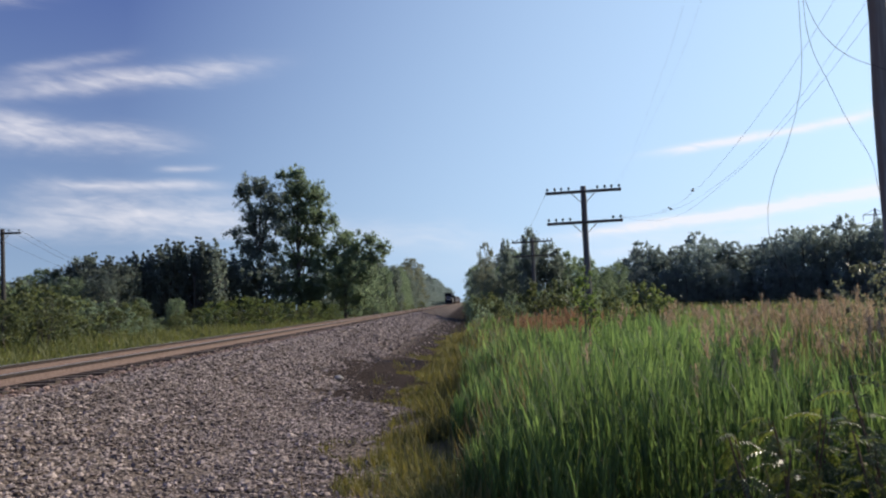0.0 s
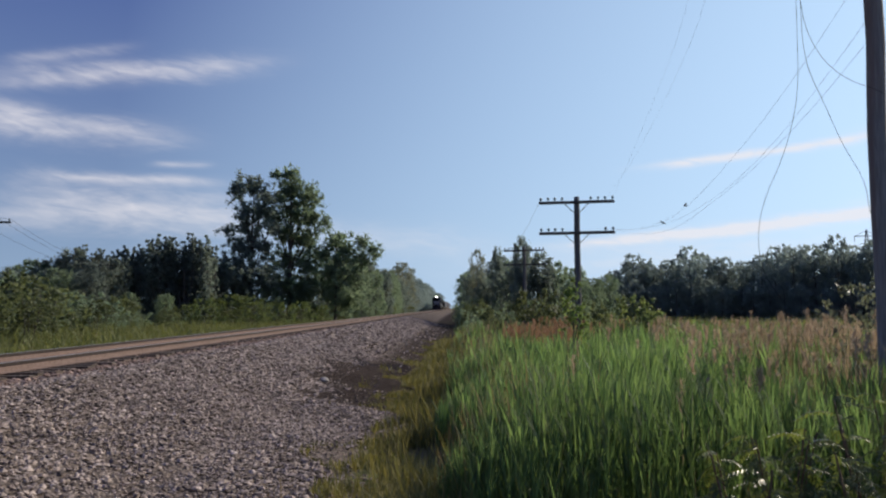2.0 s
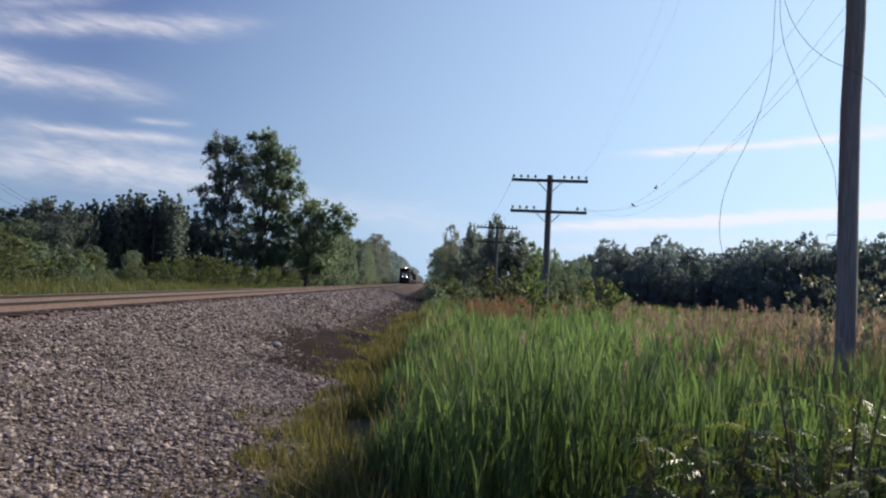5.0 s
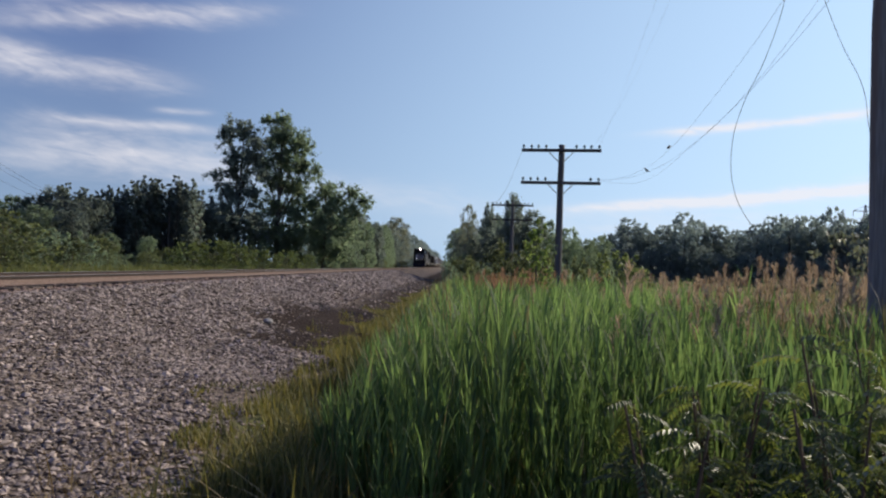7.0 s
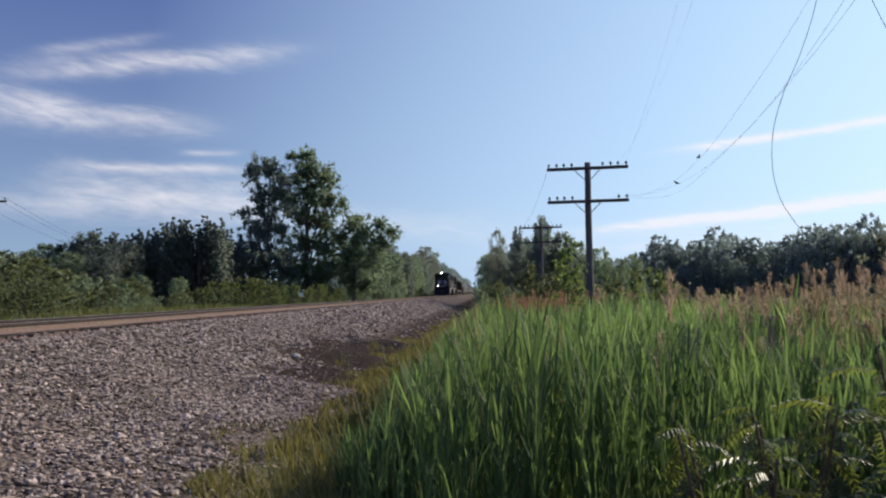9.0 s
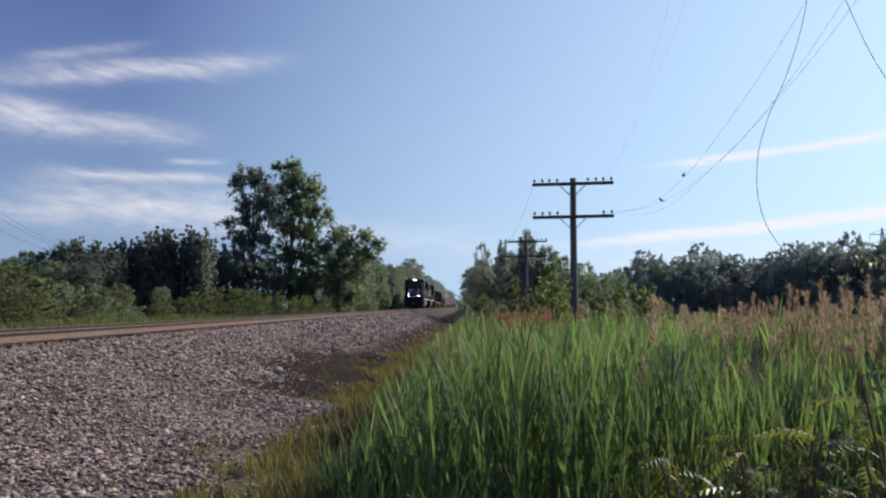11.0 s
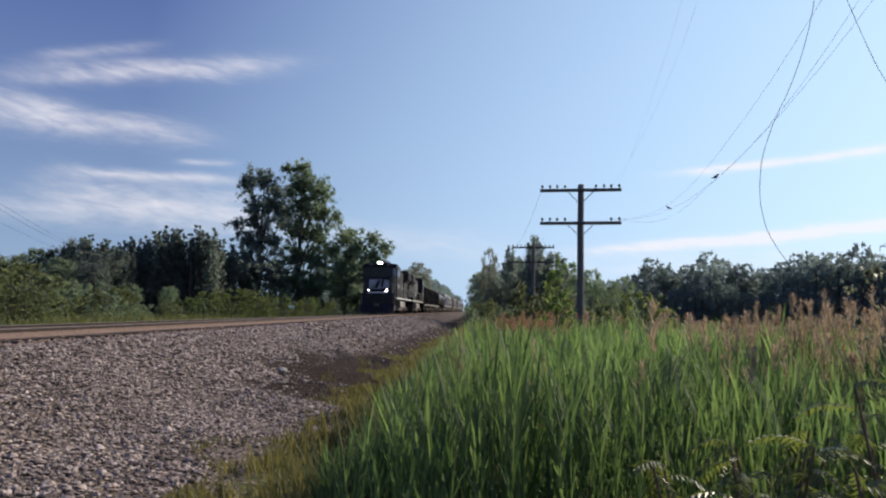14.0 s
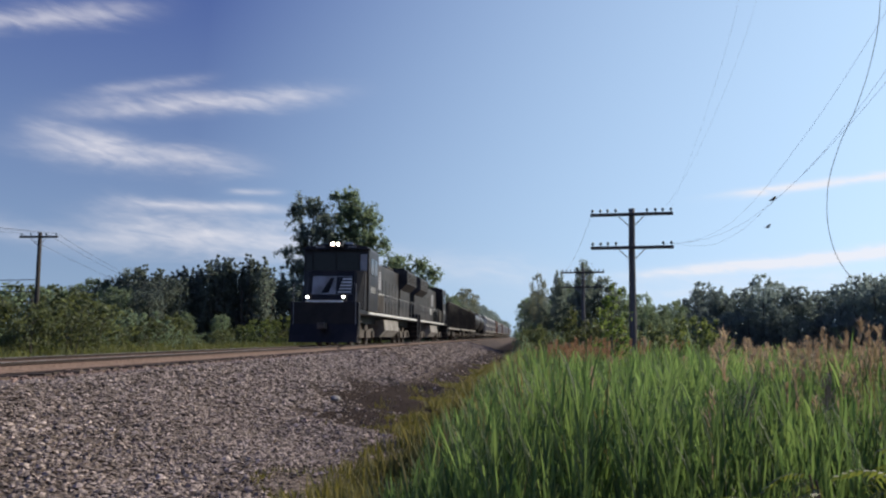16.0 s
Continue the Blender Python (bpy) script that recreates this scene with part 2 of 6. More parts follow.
TRUCK_DUST = material("truck_dust", (0.05, 0.043, 0.038), (0.12, 0.10, 0.085), 5, 0.9, 0.2)
CAB_GLASS = material("cab_glass", (0.008, 0.009, 0.010), (0.014, 0.015, 0.017), 2, 0.12, spec=0.25)
GREY_CAR = material("hopper_grey", (0.42, 0.42, 0.41), (0.56, 0.56, 0.55), 3, 0.6, c3=(0.30, 0.27, 0.24), coarse=0.8, rnd=0.12)
BROWN_CAR = material("boxcar_brown", (0.13, 0.06, 0.045), (0.20, 0.10, 0.075), 3, 0.7, c3=(0.10, 0.06, 0.05), coarse=0.8, rnd=0.15)
HEADLIGHT = glow("headlight_glow", (1.0, 0.9, 0.72), 160.0)
DITCHLIGHT = glow("ditch_light_glow", (1.0, 0.93, 0.82), 110.0)
REED_LEAF = leaf_material("reed_leaf", (0.052, 0.086, 0.043), (0.160, 0.206, 0.098), (1.75, 1.95, 1.15), 0.52, 0.6)
REED_OLIVE = leaf_material("reed_olive", (0.085, 0.088, 0.052), (0.225, 0.19, 0.115), (1.5, 1.4, 1.05), 0.4, 0.65)
REED_DRY = leaf_material("reed_dry", (0.22, 0.16, 0.08), (0.36, 0.27, 0.14), (1.2, 1.1, 0.8), 0.25, 0.8)
PLUME = leaf_material("reed_plume", (0.28, 0.215, 0.16), (0.41, 0.33, 0.255), (1.3, 1.2, 1.0), 0.4, 0.9)
RED_GRASS = leaf_material("red_grass", (0.25, 0.155, 0.10), (0.37, 0.25, 0.165), (1.3, 1.1, 0.9), 0.35, 0.9)
EDGE_GRASS = leaf_material("edge_grass", (0.074, 0.084, 0.03), (0.245, 0.21, 0.085), (1.45, 1.4, 0.85), 0.35, 0.65)
WEEDS = leaf_material("weeds", (0.095, 0.115, 0.045), (0.18, 0.185, 0.075), (1.5, 1.45, 0.9), 0.36, 0.7)
SUMAC_LEAF = leaf_material("sumac_leaf", (0.050, 0.066, 0.034), (0.105, 0.125, 0.058), (2.6, 2.5, 1.0), 0.36, 0.4, 0.4)
SUMAC_STEM = material("sumac_stem", (0.09, 0.06, 0.04), (0.16, 0.11, 0.07), 20, 0.8)
TREE_LEAF = leaf_material("tree_leaf", (0.108, 0.136, 0.098), (0.182, 0.214, 0.148), (1.9, 2.05, 1.7), 0.55, 0.6, 0.2, 0.18)
# Haze put into leaf colour: bluer dark leaf, paler and bluer far leaf
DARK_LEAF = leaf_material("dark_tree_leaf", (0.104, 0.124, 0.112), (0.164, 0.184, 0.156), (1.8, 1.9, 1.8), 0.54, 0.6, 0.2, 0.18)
HAZY_FAR_LEAF = leaf_material("hazy_far_tree_leaf", (0.13, 0.155, 0.15), (0.20, 0.222, 0.20), (1.9, 2.05, 2.05), 0.55, 0.6, 0.2, 0.2)
PALE_LEAF = leaf_material("pale_tree_leaf", (0.17, 0.18, 0.14), (0.25, 0.255, 0.19), (1.4, 1.4, 1.1), 0.4, 0.6)
BUSH_LEAF = leaf_material("bush_leaf", (0.072, 0.088, 0.048), (0.142, 0.158, 0.084), (1.55, 1.55, 1.0), 0.42, 0.55, 0.2, 0.25)
# Brighter copy of the bush leaf, sunlight put into its colour
SUNLIT_LEAF = leaf_material("sunlit_bush_leaf", (0.095, 0.125, 0.055), (0.18, 0.205, 0.095), (1.6, 1.65, 1.0), 0.42, 0.55, 0.2, 0.15)
DOGWOOD_LEAF = leaf_material("dogwood_leaf", (0.10, 0.115, 0.085), (0.24, 0.245, 0.18), (1.4, 1.4, 1.1), 0.4, 0.45, 0.35, 0.15)
SAPLING_LEAF = leaf_material("sapling_leaf", (0.11, 0.15, 0.06), (0.19, 0.235, 0.10), (1.7, 1.8, 1.0), 0.5, 0.55)
ROCK = material("pale_rock", (0.26, 0.24, 0.22), (0.40, 0.37, 0.34), 8, 0.9, 0.5)
PYLON = material("pylon_steel", (0.20, 0.22, 0.25), (0.28, 0.30, 0.33), 3, 0.7, metal=0.3)


def ground_material():
    """Ballast bank, dirt at its toe and weedy soil, blended by place with ragged noise."""
    m = bpy.data.materials.new("ground")
    m.use_nodes = True
    nt = m.node_tree
    b = nt.nodes["Principled BSDF"]
    b.inputs["Roughness"].default_value, b.inputs["Specular IOR Level"].default_value = 0.95, 0.05

    def nd(kind, ins=None, op=None):
        n = nt.nodes.new(kind)
        if op:
            n.operation = op
        for i, v in (ins or {}).items():
            if hasattr(v, "links"):
                nt.links.new(v, n.inputs[i])
            else:
                n.inputs[i].default_value = v
        return n

    def mth(op, a, b2=0.0, c=0.0):
        return nd("ShaderNodeMath", {0: a, 1: b2, 2: c}, op).outputs[0]

    def mix(f, a, c):
        return nd("ShaderNodeMixRGB", {0: f, 1: a, 2: c}).outputs[0]

    def step(v, lo, hi):
        n = nd("ShaderNodeMapRange", {0: v, 1: lo, 2: hi})
        n.interpolation_type = "SMOOTHSTEP"
        return n.outputs[0]

    tc = nd("ShaderNodeTexCoord").outputs["Object"]
    sep = nd("ShaderNodeSeparateXYZ", {0: tc})
    x, y = sep.outputs[0], sep.outputs[1]
    vor = nd("ShaderNodeTexVoronoi", {"Vector": tc, "Scale": 16.0})
    fine = nd("ShaderNodeTexNoise", {"Vector": tc, "Scale": 11.0, "Detail": 8.0, "Roughness": 0.7}).outputs[0]
    mid = nd("ShaderNodeTexNoise", {"Vector": tc, "Scale": 1.1, "Detail": 6.0, "Roughness": 0.65}).outputs[0]
    big = nd("ShaderNodeTexNoise", {"Vector": tc, "Scale": 0.16, "Detail": 5.0}).outputs[0]
    stone = nd("ShaderNodeSeparateXYZ", {0: vor.outputs["Color"]}).outputs[0]
    gravel = mix(mth("MULTIPLY_ADD", stone, 0.75, mth("MULTIPLY_ADD", fine, 0.6, -0.15)), (0.135, 0.102, 0.083, 1), (0.32, 0.255, 0.215, 1))
    # gaps between the drawn stones darkened, crevice shade mixed into the gravel colour
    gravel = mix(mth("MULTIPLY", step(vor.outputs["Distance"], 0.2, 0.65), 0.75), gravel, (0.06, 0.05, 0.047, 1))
    gravel = mix(mth("MULTIPLY", step(mid, 0.5, 0.75), 0.35), gravel, (0.17, 0.125, 0.105, 1))
    rust = mix(fine, (0.205, 0.152, 0.132, 1), (0.365, 0.285, 0.252, 1))
    # dust and rust under and beside the rails
    dx = mth("ABSOLUTE", mth("ADD", x, 8.17))
    rusty = mth("SUBTRACT", 1.0, step(mth("ADD", dx, mth("MULTIPLY", mid, 0.8)), 1.55, 2.25))
    gravel = mix(rusty, gravel, rust)
    dirt = mix(fine, (0.012, 0.008, 0.007, 1), (0.046, 0.031, 0.025, 1))
    soil = mix(fine, (0.095, 0.075, 0.045, 1), (0.21, 0.165, 0.105, 1))
    soil = mix(step(big, 0.4, 0.65), soil, (0.08, 0.11, 0.03, 1))
    # bank toe near side: ragged edge; dark cinder patch with a shape of its own
    wob = mth("MULTIPLY_ADD", mid, 1.6, -0.8)
    toe = step(mth("ADD", x, wob), -1.9, -1.1)
    col = mix(toe, gravel, soil)
    ex = mth("DIVIDE", mth("ADD", x, 2.2), 2.25)
    ey = mth("DIVIDE", mth("SUBTRACT", y, 25.0), 8.5)
    patch = mth("ADD", mth("MULTIPLY", ex, ex), mth("MULTIPLY", ey, ey))
    patch = mth("SUBTRACT", 1.0, step(mth("ADD", patch, mth("MULTIPLY", wob, 0.9)), 0.55, 1.2))
    strip = mth("MULTIPLY", step(mth("ADD", x, mth("MULTIPLY", wob, 0.7)), -3.5, -2.5), step(y, 18.0, 23.0))
    col = mix(mth("MULTIPLY", mth("MAXIMUM", patch, mth("MULTIPLY", strip, 0.95)), 0.92), col, dirt)
    # far side of the track
    far = step(mth("SUBTRACT", mth("MULTIPLY", x, -1.0), wob), 12.2, 13.0)
    col = mix(far, col, soil)
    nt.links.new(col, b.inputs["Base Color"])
    hgt = mth("ADD", mth("MULTIPLY", vor.outputs["Distance"], -0.8), fine)
    bp = nd("ShaderNodeBump", {"Strength": 0.9, "Distance": 0.05, "Height": hgt})
    nt.links.new(bp.outputs[0], b.inputs["Normal"])
    return m


GROUND = ground_material()

# ---- mesh helpers ----


def mesh_np(name, verts, faces, mats, index=None, smooth=False):
    """A mesh from numpy arrays; faces all with the same number of corners."""
    me = bpy.data.meshes.new(name)
    n, k = faces.shape
    me.vertices.add(len(verts))
    me.vertices.foreach_set("co", np.asarray(verts, np.float32).ravel())
    me.loops.add(n * k)
    me.loops.foreach_set("vertex_index", faces.astype(np.int32).ravel())
    me.polygons.add(n)
    me.polygons.foreach_set("loop_start", np.arange(0, n * k, k, dtype=np.int32))
    for m in (mats if isinstance(mats, (list, tuple)) else [mats]):
        me.materials.append(m)
    if index is not None:
        me.polygons.foreach_set("material_index", np.asarray(index, np.int32))
    me.polygons.foreach_set("use_smooth", np.full(n, smooth))
    me.update(calc_edges=True)
    return me


def part(name, bm, mat, parent=None, label="", smooth=False):
    me = bpy.data.meshes.new(name)
    bm.normal_update()
    bm.to_mesh(me)
    bm.free()
    me.materials.append(mat)
    if smooth:
        me.polygons.foreach_set("use_smooth", np.full(len(me.polygons), True))
    ob = new(name, me)
    if parent:
        ob.parent = parent
    return tagged(ob, label)


def thing(name, label, category, group="", loc=(0, 0, 0), kind=""):
    ob = new(name)
    ob.empty_display_size = 0.2
    ob.location = loc
    return tagged(ob, label, category, group, kind)


def box(bm, x0, x1, y0, y1, z0, z1, bevel=0.0, taper=None):
    """Adds a box; taper: (dx0, dx1, dy0, dy1) moves the top's sides inwards."""
    t = taper or (0, 0, 0, 0)
    co = [(x0, y0, z0), (x1, y0, z0), (x1, y1, z0), (x0, y1, z0),
          (x0 + t[0], y0 + t[2], z1), (x1 - t[1], y0 + t[2], z1), (x1 - t[1], y1 - t[3], z1), (x0 + t[0], y1 - t[3], z1)]
    v = [bm.verts.new(c) for c in co]
    fs = [bm.faces.new([v[i] for i in q]) for q in ((3, 2, 1, 0), (4, 5, 6, 7), (0, 1, 5, 4), (1, 2, 6, 5), (2, 3, 7, 6), (3, 0, 4, 7))]
    if bevel:
        es = list({e for f in fs for e in f.edges})
        bmesh.ops.bevel(bm, geom=es, offset=bevel, segments=2, affect="EDGES", profile=0.6)
    return bm


def prism(bm, profile, axis, a, b):
    """A closed outline (u, v) swept from a to b along axis x or y."""
    def at(u, v, w):
        return (w, u, v) if axis == "x" else (u, w, v)
    lo = [bm.verts.new(at(u, v, a)) for u, v in profile]
    hi = [bm.verts.new(at(u, v, b)) for u, v in profile]
    n = len(profile)
    for i in range(n):
        bm.faces.new((lo[i], lo[(i + 1) % n], hi[(i + 1) % n], hi[i]))
    bm.faces.new(lo[::-1])
    bm.faces.new(hi)
    bmesh.ops.recalc_face_normals(bm, faces=bm.faces)
    return bm


def tube(bm, pts, radii, sides=8, caps=True):
    """A tapered tube through pts."""
    rings = []
    for i, p in enumerate(pts):
        p = Vector(p)
        d = (Vector(pts[min(i + 1, len(pts) - 1)]) - Vector(pts[max(i - 1, 0)])).normalized()
        u = d.orthogonal().normalized() if abs(d.z) < 0.99 else Vector((1, 0, 0))
        u = (u - d * u.dot(d)).normalized()
        w = d.cross(u)
        rings.append([bm.verts.new(p + (u * math.cos(a) + w * math.sin(a)) * radii[i]) for a in (2 * math.pi * k / sides for k in range(sides))])
    for r0, r1 in zip(rings, rings[1:]):
        for k in range(sides):
            bm.faces.new((r0[k], r0[(k + 1) % sides], r1[(k + 1) % sides], r1[k]))
    if caps:
        bm.faces.new(rings[0][::-1])
        bm.faces.new(rings[-1])
    return bm


def disc_x(bm, x0, x1, y, z, r, sides=20):
    return tube(bm, [(x0, y, z), (x1, y, z)], [r, r], sides)

# ---- ground ----
TRACK_X, RAIL_TOP = -8.17, 1.08
PROFILE = [(-900, -0.6), (-60, -0.5), (-34, 0.2), (-15.5, 0.15), (-13.4, 0.15), (-10.6, 0.856), (-5.85, 0.856), (-4.3, 0.38), (-3.3, 0.03), (-2.0, -0.18), (-1.0, -0.3), (2, -0.35), (20, -0.5), (60, -0.7), (900, -0.8)]


def ground_z(x, y):
    px, pz = np.array([p[0] for p in PROFILE]), np.array([p[1] for p in PROFILE])
    z = np.interp(x, px, pz)
    near = np.clip((np.abs(x - TRACK_X) - 2.2) / 2, 0, 1)
    near = near * np.clip((70 - y) / 30, 0.12, 1)
    z = z + near * (0.05 * np.sin(x * 1.3 + 0.4 * y) * np.cos(y * 0.55) + 0.03 * np.sin(y * 1.7 + x))
    return z


def build_ground():
    xs = np.unique(np.concatenate([np.linspace(-900, -60, 14), np.linspace(-60, -15, 24), np.linspace(-15, 6, 106), np.linspace(6, 60, 30), np.linspace(60, 900, 14)]))
    ys = np.unique(np.concatenate([np.linspace(-300, -10, 12), np.linspace(-10, 40, 168), np.linspace(40, 150, 80), np.linspace(150, 3000, 40)]))
    X, Y = np.meshgrid(xs, ys)
    Z = ground_z(X, Y)
    r = np.random.RandomState(4)
    bank = (X > -13) & (X < 3) & (Y < 60) & (np.abs(X - TRACK_X) > 1.9)
    Z = Z + bank * r.normal(0, 0.012, Z.shape)
    nx, ny = len(xs), len(ys)
    i = np.arange(nx * ny).reshape(ny, nx)
    f = np.stack([i[:-1, :-1], i[:-1, 1:], i[1:, 1:], i[1:, :-1]], -1).reshape(-1, 4)
    ob = new("ground", mesh_np("ground", np.stack([X, Y, Z], -1).reshape(-1, 3), f, GROUND, smooth=True))
    tagged(ob, "weedy ground with a grey ballast bank under the track", "ground", kind="structure")


build_ground()


def build_pond():
    bm = bmesh.new()
    r = random.Random(5)
    ring = []
    for k in range(40):
        a = 2 * math.pi * k / 40
        ring.append(bm.verts.new((62 + 44 * math.cos(a) * r.uniform(0.9, 1.05), 141 + 17 * math.sin(a) * r.uniform(0.85, 1.1), -0.52)))
    bm.faces.new(ring)
    m = material("pond_water", (0.05, 0.06, 0.06), (0.08, 0.09, 0.09), 0.4, 0.12, spec=0.5)
    tagged(part("water", bm, m), "still grey pond before the far trees", "water", kind="structure")


build_pond()


def stones(name, count, region, size, mats, seed, label):
    """Broken stones strewn over the bank, all in one mesh."""
    r = np.random.RandomState(seed)
    phi = np.array([[0, 0, 1], [0.95, 0, 0.25], [0.25, 0.9, 0.3], [-0.8, 0.55, 0.2], [-0.7, -0.65, 0.3], [0.35, -0.9, 0.2], [0.1, 0.1, -0.6]])
    faces0 = np.array([[0, 1, 2], [0, 2, 3], [0, 3, 4], [0, 4, 5], [0, 5, 1], [6, 2, 1], [6, 3, 2], [6, 4, 3], [6, 5, 4], [6, 1, 5]])
    x, y = region(r, count)
    n = len(x)
    s = size * np.exp(r.normal(0, 0.28, n))
    V = phi[None] * (1 + r.uniform(-0.3, 0.3, (n, 7, 1))) * np.array([1, 0.8, 0.62]) * s[:, None, None]
    a, b = r.uniform(0, 6.28, n), r.uniform(-0.7, 0.7, n)
    ca, sa, cb, sb = np.cos(a)[:, None], np.sin(a)[:, None], np.cos(b)[:, None], np.sin(b)[:, None]
    vy, vz = V[..., 1] * cb - V[..., 2] * sb, V[..., 1] * sb + V[..., 2] * cb
    vx = V[..., 0]
    W = np.stack([vx * ca - vy * sa + x[:, None], vx * sa + vy * ca + y[:, None], vz + (ground_z(x, y) + 0.3 * s)[:, None]], -1)
    F = (faces0[None] + 7 * np.arange(n)[:, None, None]).reshape(-1, 3)
    ob = new(name, mesh_np(name, W.reshape(-1, 3), F, mats))
    return tagged(ob, label, "gravel", kind="stuff")


def bank_region(y0, y1, x0=-6.35, x1=-1.0, fade=1.3):
    def f(r, n):
        x, y = r.uniform(x0, x1, n), r.uniform(y0, y1, n)
        edge = -1.75 + 0.45 * np.sin(y * 0.9) + 0.3 * np.sin(y * 2.3 + 1)
        keep = r.uniform(0, 1, n) > np.clip((x - edge + 0.6) / fade, 0, 0.97)
        dark = ((x + 2.2) / 2.1) ** 2 + ((y - 25) / 7.8) ** 2 + 0.35 * np.sin(y * 1.6) < 0.8
        keep &= ~(dark & (r.uniform(0, 1, n) > 0.09))
        keep &= ~((x > -3.2) & (y > 22) & (r.uniform(0, 1, n) > 0.1))
        return x[keep], y[keep]
    return f


stones("ballast_stones", 38000, bank_region(3.5, 17), 0.0285, BALLAST_STONE, 1, "grey and pinkish broken ballast stones on the bank")
stones("ballast_stones", 9000, bank_region(-9, 3.5), 0.034, BALLAST_STONE, 7, "grey broken ballast stones on the bank behind")
stones("ballast_stones", 32000, bank_region(17, 34), 0.036, BALLAST_STONE, 2, "grey broken ballast stones further along the bank")
stones("ballast_stones", 22000, bank_region(34, 105), 0.06, BALLAST_STONE, 3, "grey broken ballast stones far along the bank")
stones("ballast_stones", 17000, bank_region(8, 55, -10.4, -6.1, 50), 0.034, RUSTY_STONE, 6, "rust-stained ballast stones between the ties")


def build_rock():
    bm = bmesh.new()
    bmesh.ops.create_icosphere(bm, subdivisions=2, radius=0.12)
    for v in bm.verts:
        v.co *= 1 + 0.35 * noise.noise(v.co * 7)
        v.co.z *= 0.6
    ob = part("rock", bm, ROCK)
    ob.location = (-3.48, 21.9, float(ground_z(-3.48, 21.9)) + 0.05)
    tagged(ob, "pale angular rock lying on the ballast", "rock")


build_rock()

# ---- track ----


def build_track():
    root = thing("railway_track", "single railway track with steel rails on dark wooden ties", "railway track", kind="structure")
    foot = [(-0.07, 0), (0.07, 0), (0.07, 0.012), (0.012, 0.03), (0.012, 0.125), (0.034, 0.135), (0.034, 0.165), (-0.034, 0.165), (-0.034, 0.135), (-0.012, 0.125), (-0.012, 0.03), (-0.07, 0.012)]
    for side in (-0.755, 0.755):
        bm = bmesh.new()
        for k in range(30):
            a, b = -60 + 40 * k, -60 + 40 * (k + 1) - 0.01
            prism(bm, [(u + TRACK_X + side, v + RAIL_TOP - 0.172) for u, v in foot], "y", a, b)
        rail = part("rail", bm, RAIL_STEEL, root, "rusty steel rail with a worn bright head")
        bm = bmesh.new()
        for k in range(30):
            box(bm, TRACK_X + side - 0.026, TRACK_X + side + 0.026, -60 + 40 * k, -60 + 40 * (k + 1) - 0.01, RAIL_TOP - 0.0065, RAIL_TOP)
        flank = bmesh.new()
        for k in range(30):
            box(flank, TRACK_X + side - 0.038, TRACK_X + side + 0.038, -60 + 40 * k, -60 + 40 * (k + 1) - 0.01, RAIL_TOP - 0.05, RAIL_TOP - 0.004)
        part("head_flank", flank, HEAD_FLANK, rail, "dark oily flank of the rail head")
        part("rail_head", bm, RAIL_HEAD, rail, "worn bright steel rail head")
    return root


TRACK = build_track()


def tie_mesh(seed):
    r = random.Random(seed)
    bm = bmesh.new()
    box(bm, -1.36, 1.36, -0.115, 0.115, -0.18, 0, 0.012)
    for v in bm.verts:
        v.co += Vector((r.uniform(-0.012, 0.012), r.uniform(-0.006, 0.006), r.uniform(-0.006, 0.004)))
    me = bpy.data.meshes.new("tie")
    bm.normal_update()
    bm.to_mesh(me)
    bm.free()
    me.materials.append(TIE_WOOD)
    return me


def telegraph_insulator(bm, x, y, z):
    tube(bm, [(x, y, z), (x, y, z + 0.05), (x, y, z + 0.055), (x, y, z + 0.10), (x, y, z + 0.14), (x, y, z + 0.165)], [0.014, 0.014, 0.05, 0.055, 0.038, 0.012], 8)


def telegraph_pole(x, y, top, base, arms, turn, pins, r_base=0.15, r_top=0.115, label="", wood=None):
    """A pole with crossarms (heights in arms), braces and glass insulators at the given offsets along each arm."""
    root = thing("telegraph_pole", label, "telegraph pole", "telegraph poles along the track", (x, y, 0))
    bm = bmesh.new()
    n = 9
    r = random.Random(int(y * 10))
    pts = [(r.uniform(-0.012, 0.012), r.uniform(-0.012, 0.012), base - 0.6 + (top - base + 0.6) * k / n) for k in range(n + 1)]
    tube(bm, pts, [r_base + (r_top - r_base) * k / n for k in range(n + 1)], 16)
    part("pole", bm, wood or OLD_POLE, root, "weathered grey-brown round wooden pole", True)
    rot = Matrix.Rotation(radians(turn), 4, "Z")
    for z, pin in zip(arms, pins):
        bm = bmesh.new()
        box(bm, -1.53, 1.53, -0.22, -0.12, z - 0.06, z + 0.06, 0.01)
        bmesh.ops.transform(bm, matrix=rot, verts=bm.verts)
        arm = part("crossarm", bm, ARM_WOOD, root, "long wooden crossarm")
        for s in (-1, 1):
            bm = bmesh.new()
            tube(bm, [(0.5 * s, -0.23, z - 0.05), (0.08 * s, -0.16, z - 0.46)], [0.018, 0.018], 6)
            bmesh.ops.transform(bm, matrix=rot, verts=bm.verts)
            part("brace", bm, GALV, arm, "thin steel brace")
        for u in pin:
            bm = bmesh.new()
            telegraph_insulator(bm, u, -0.17, z + 0.06)
            bmesh.ops.transform(bm, matrix=rot, verts=bm.verts)
            part("insulator", bm, INSULATOR_GLASS, arm, "glass insulator on a pin")
    return root


FULL = [-1.45, -1.15, -0.88, -0.58, 0.58, 0.88, 1.15, 1.45]
LOW = [-1.45, -1.15, -0.88, -0.58, 1.15, 1.45]
telegraph_pole(4.8, 35.6, 6.4, -0.45, (6.16, 4.9), -9, (FULL, LOW), label="weathered telegraph pole with two crossarms of glass insulators, among reeds")
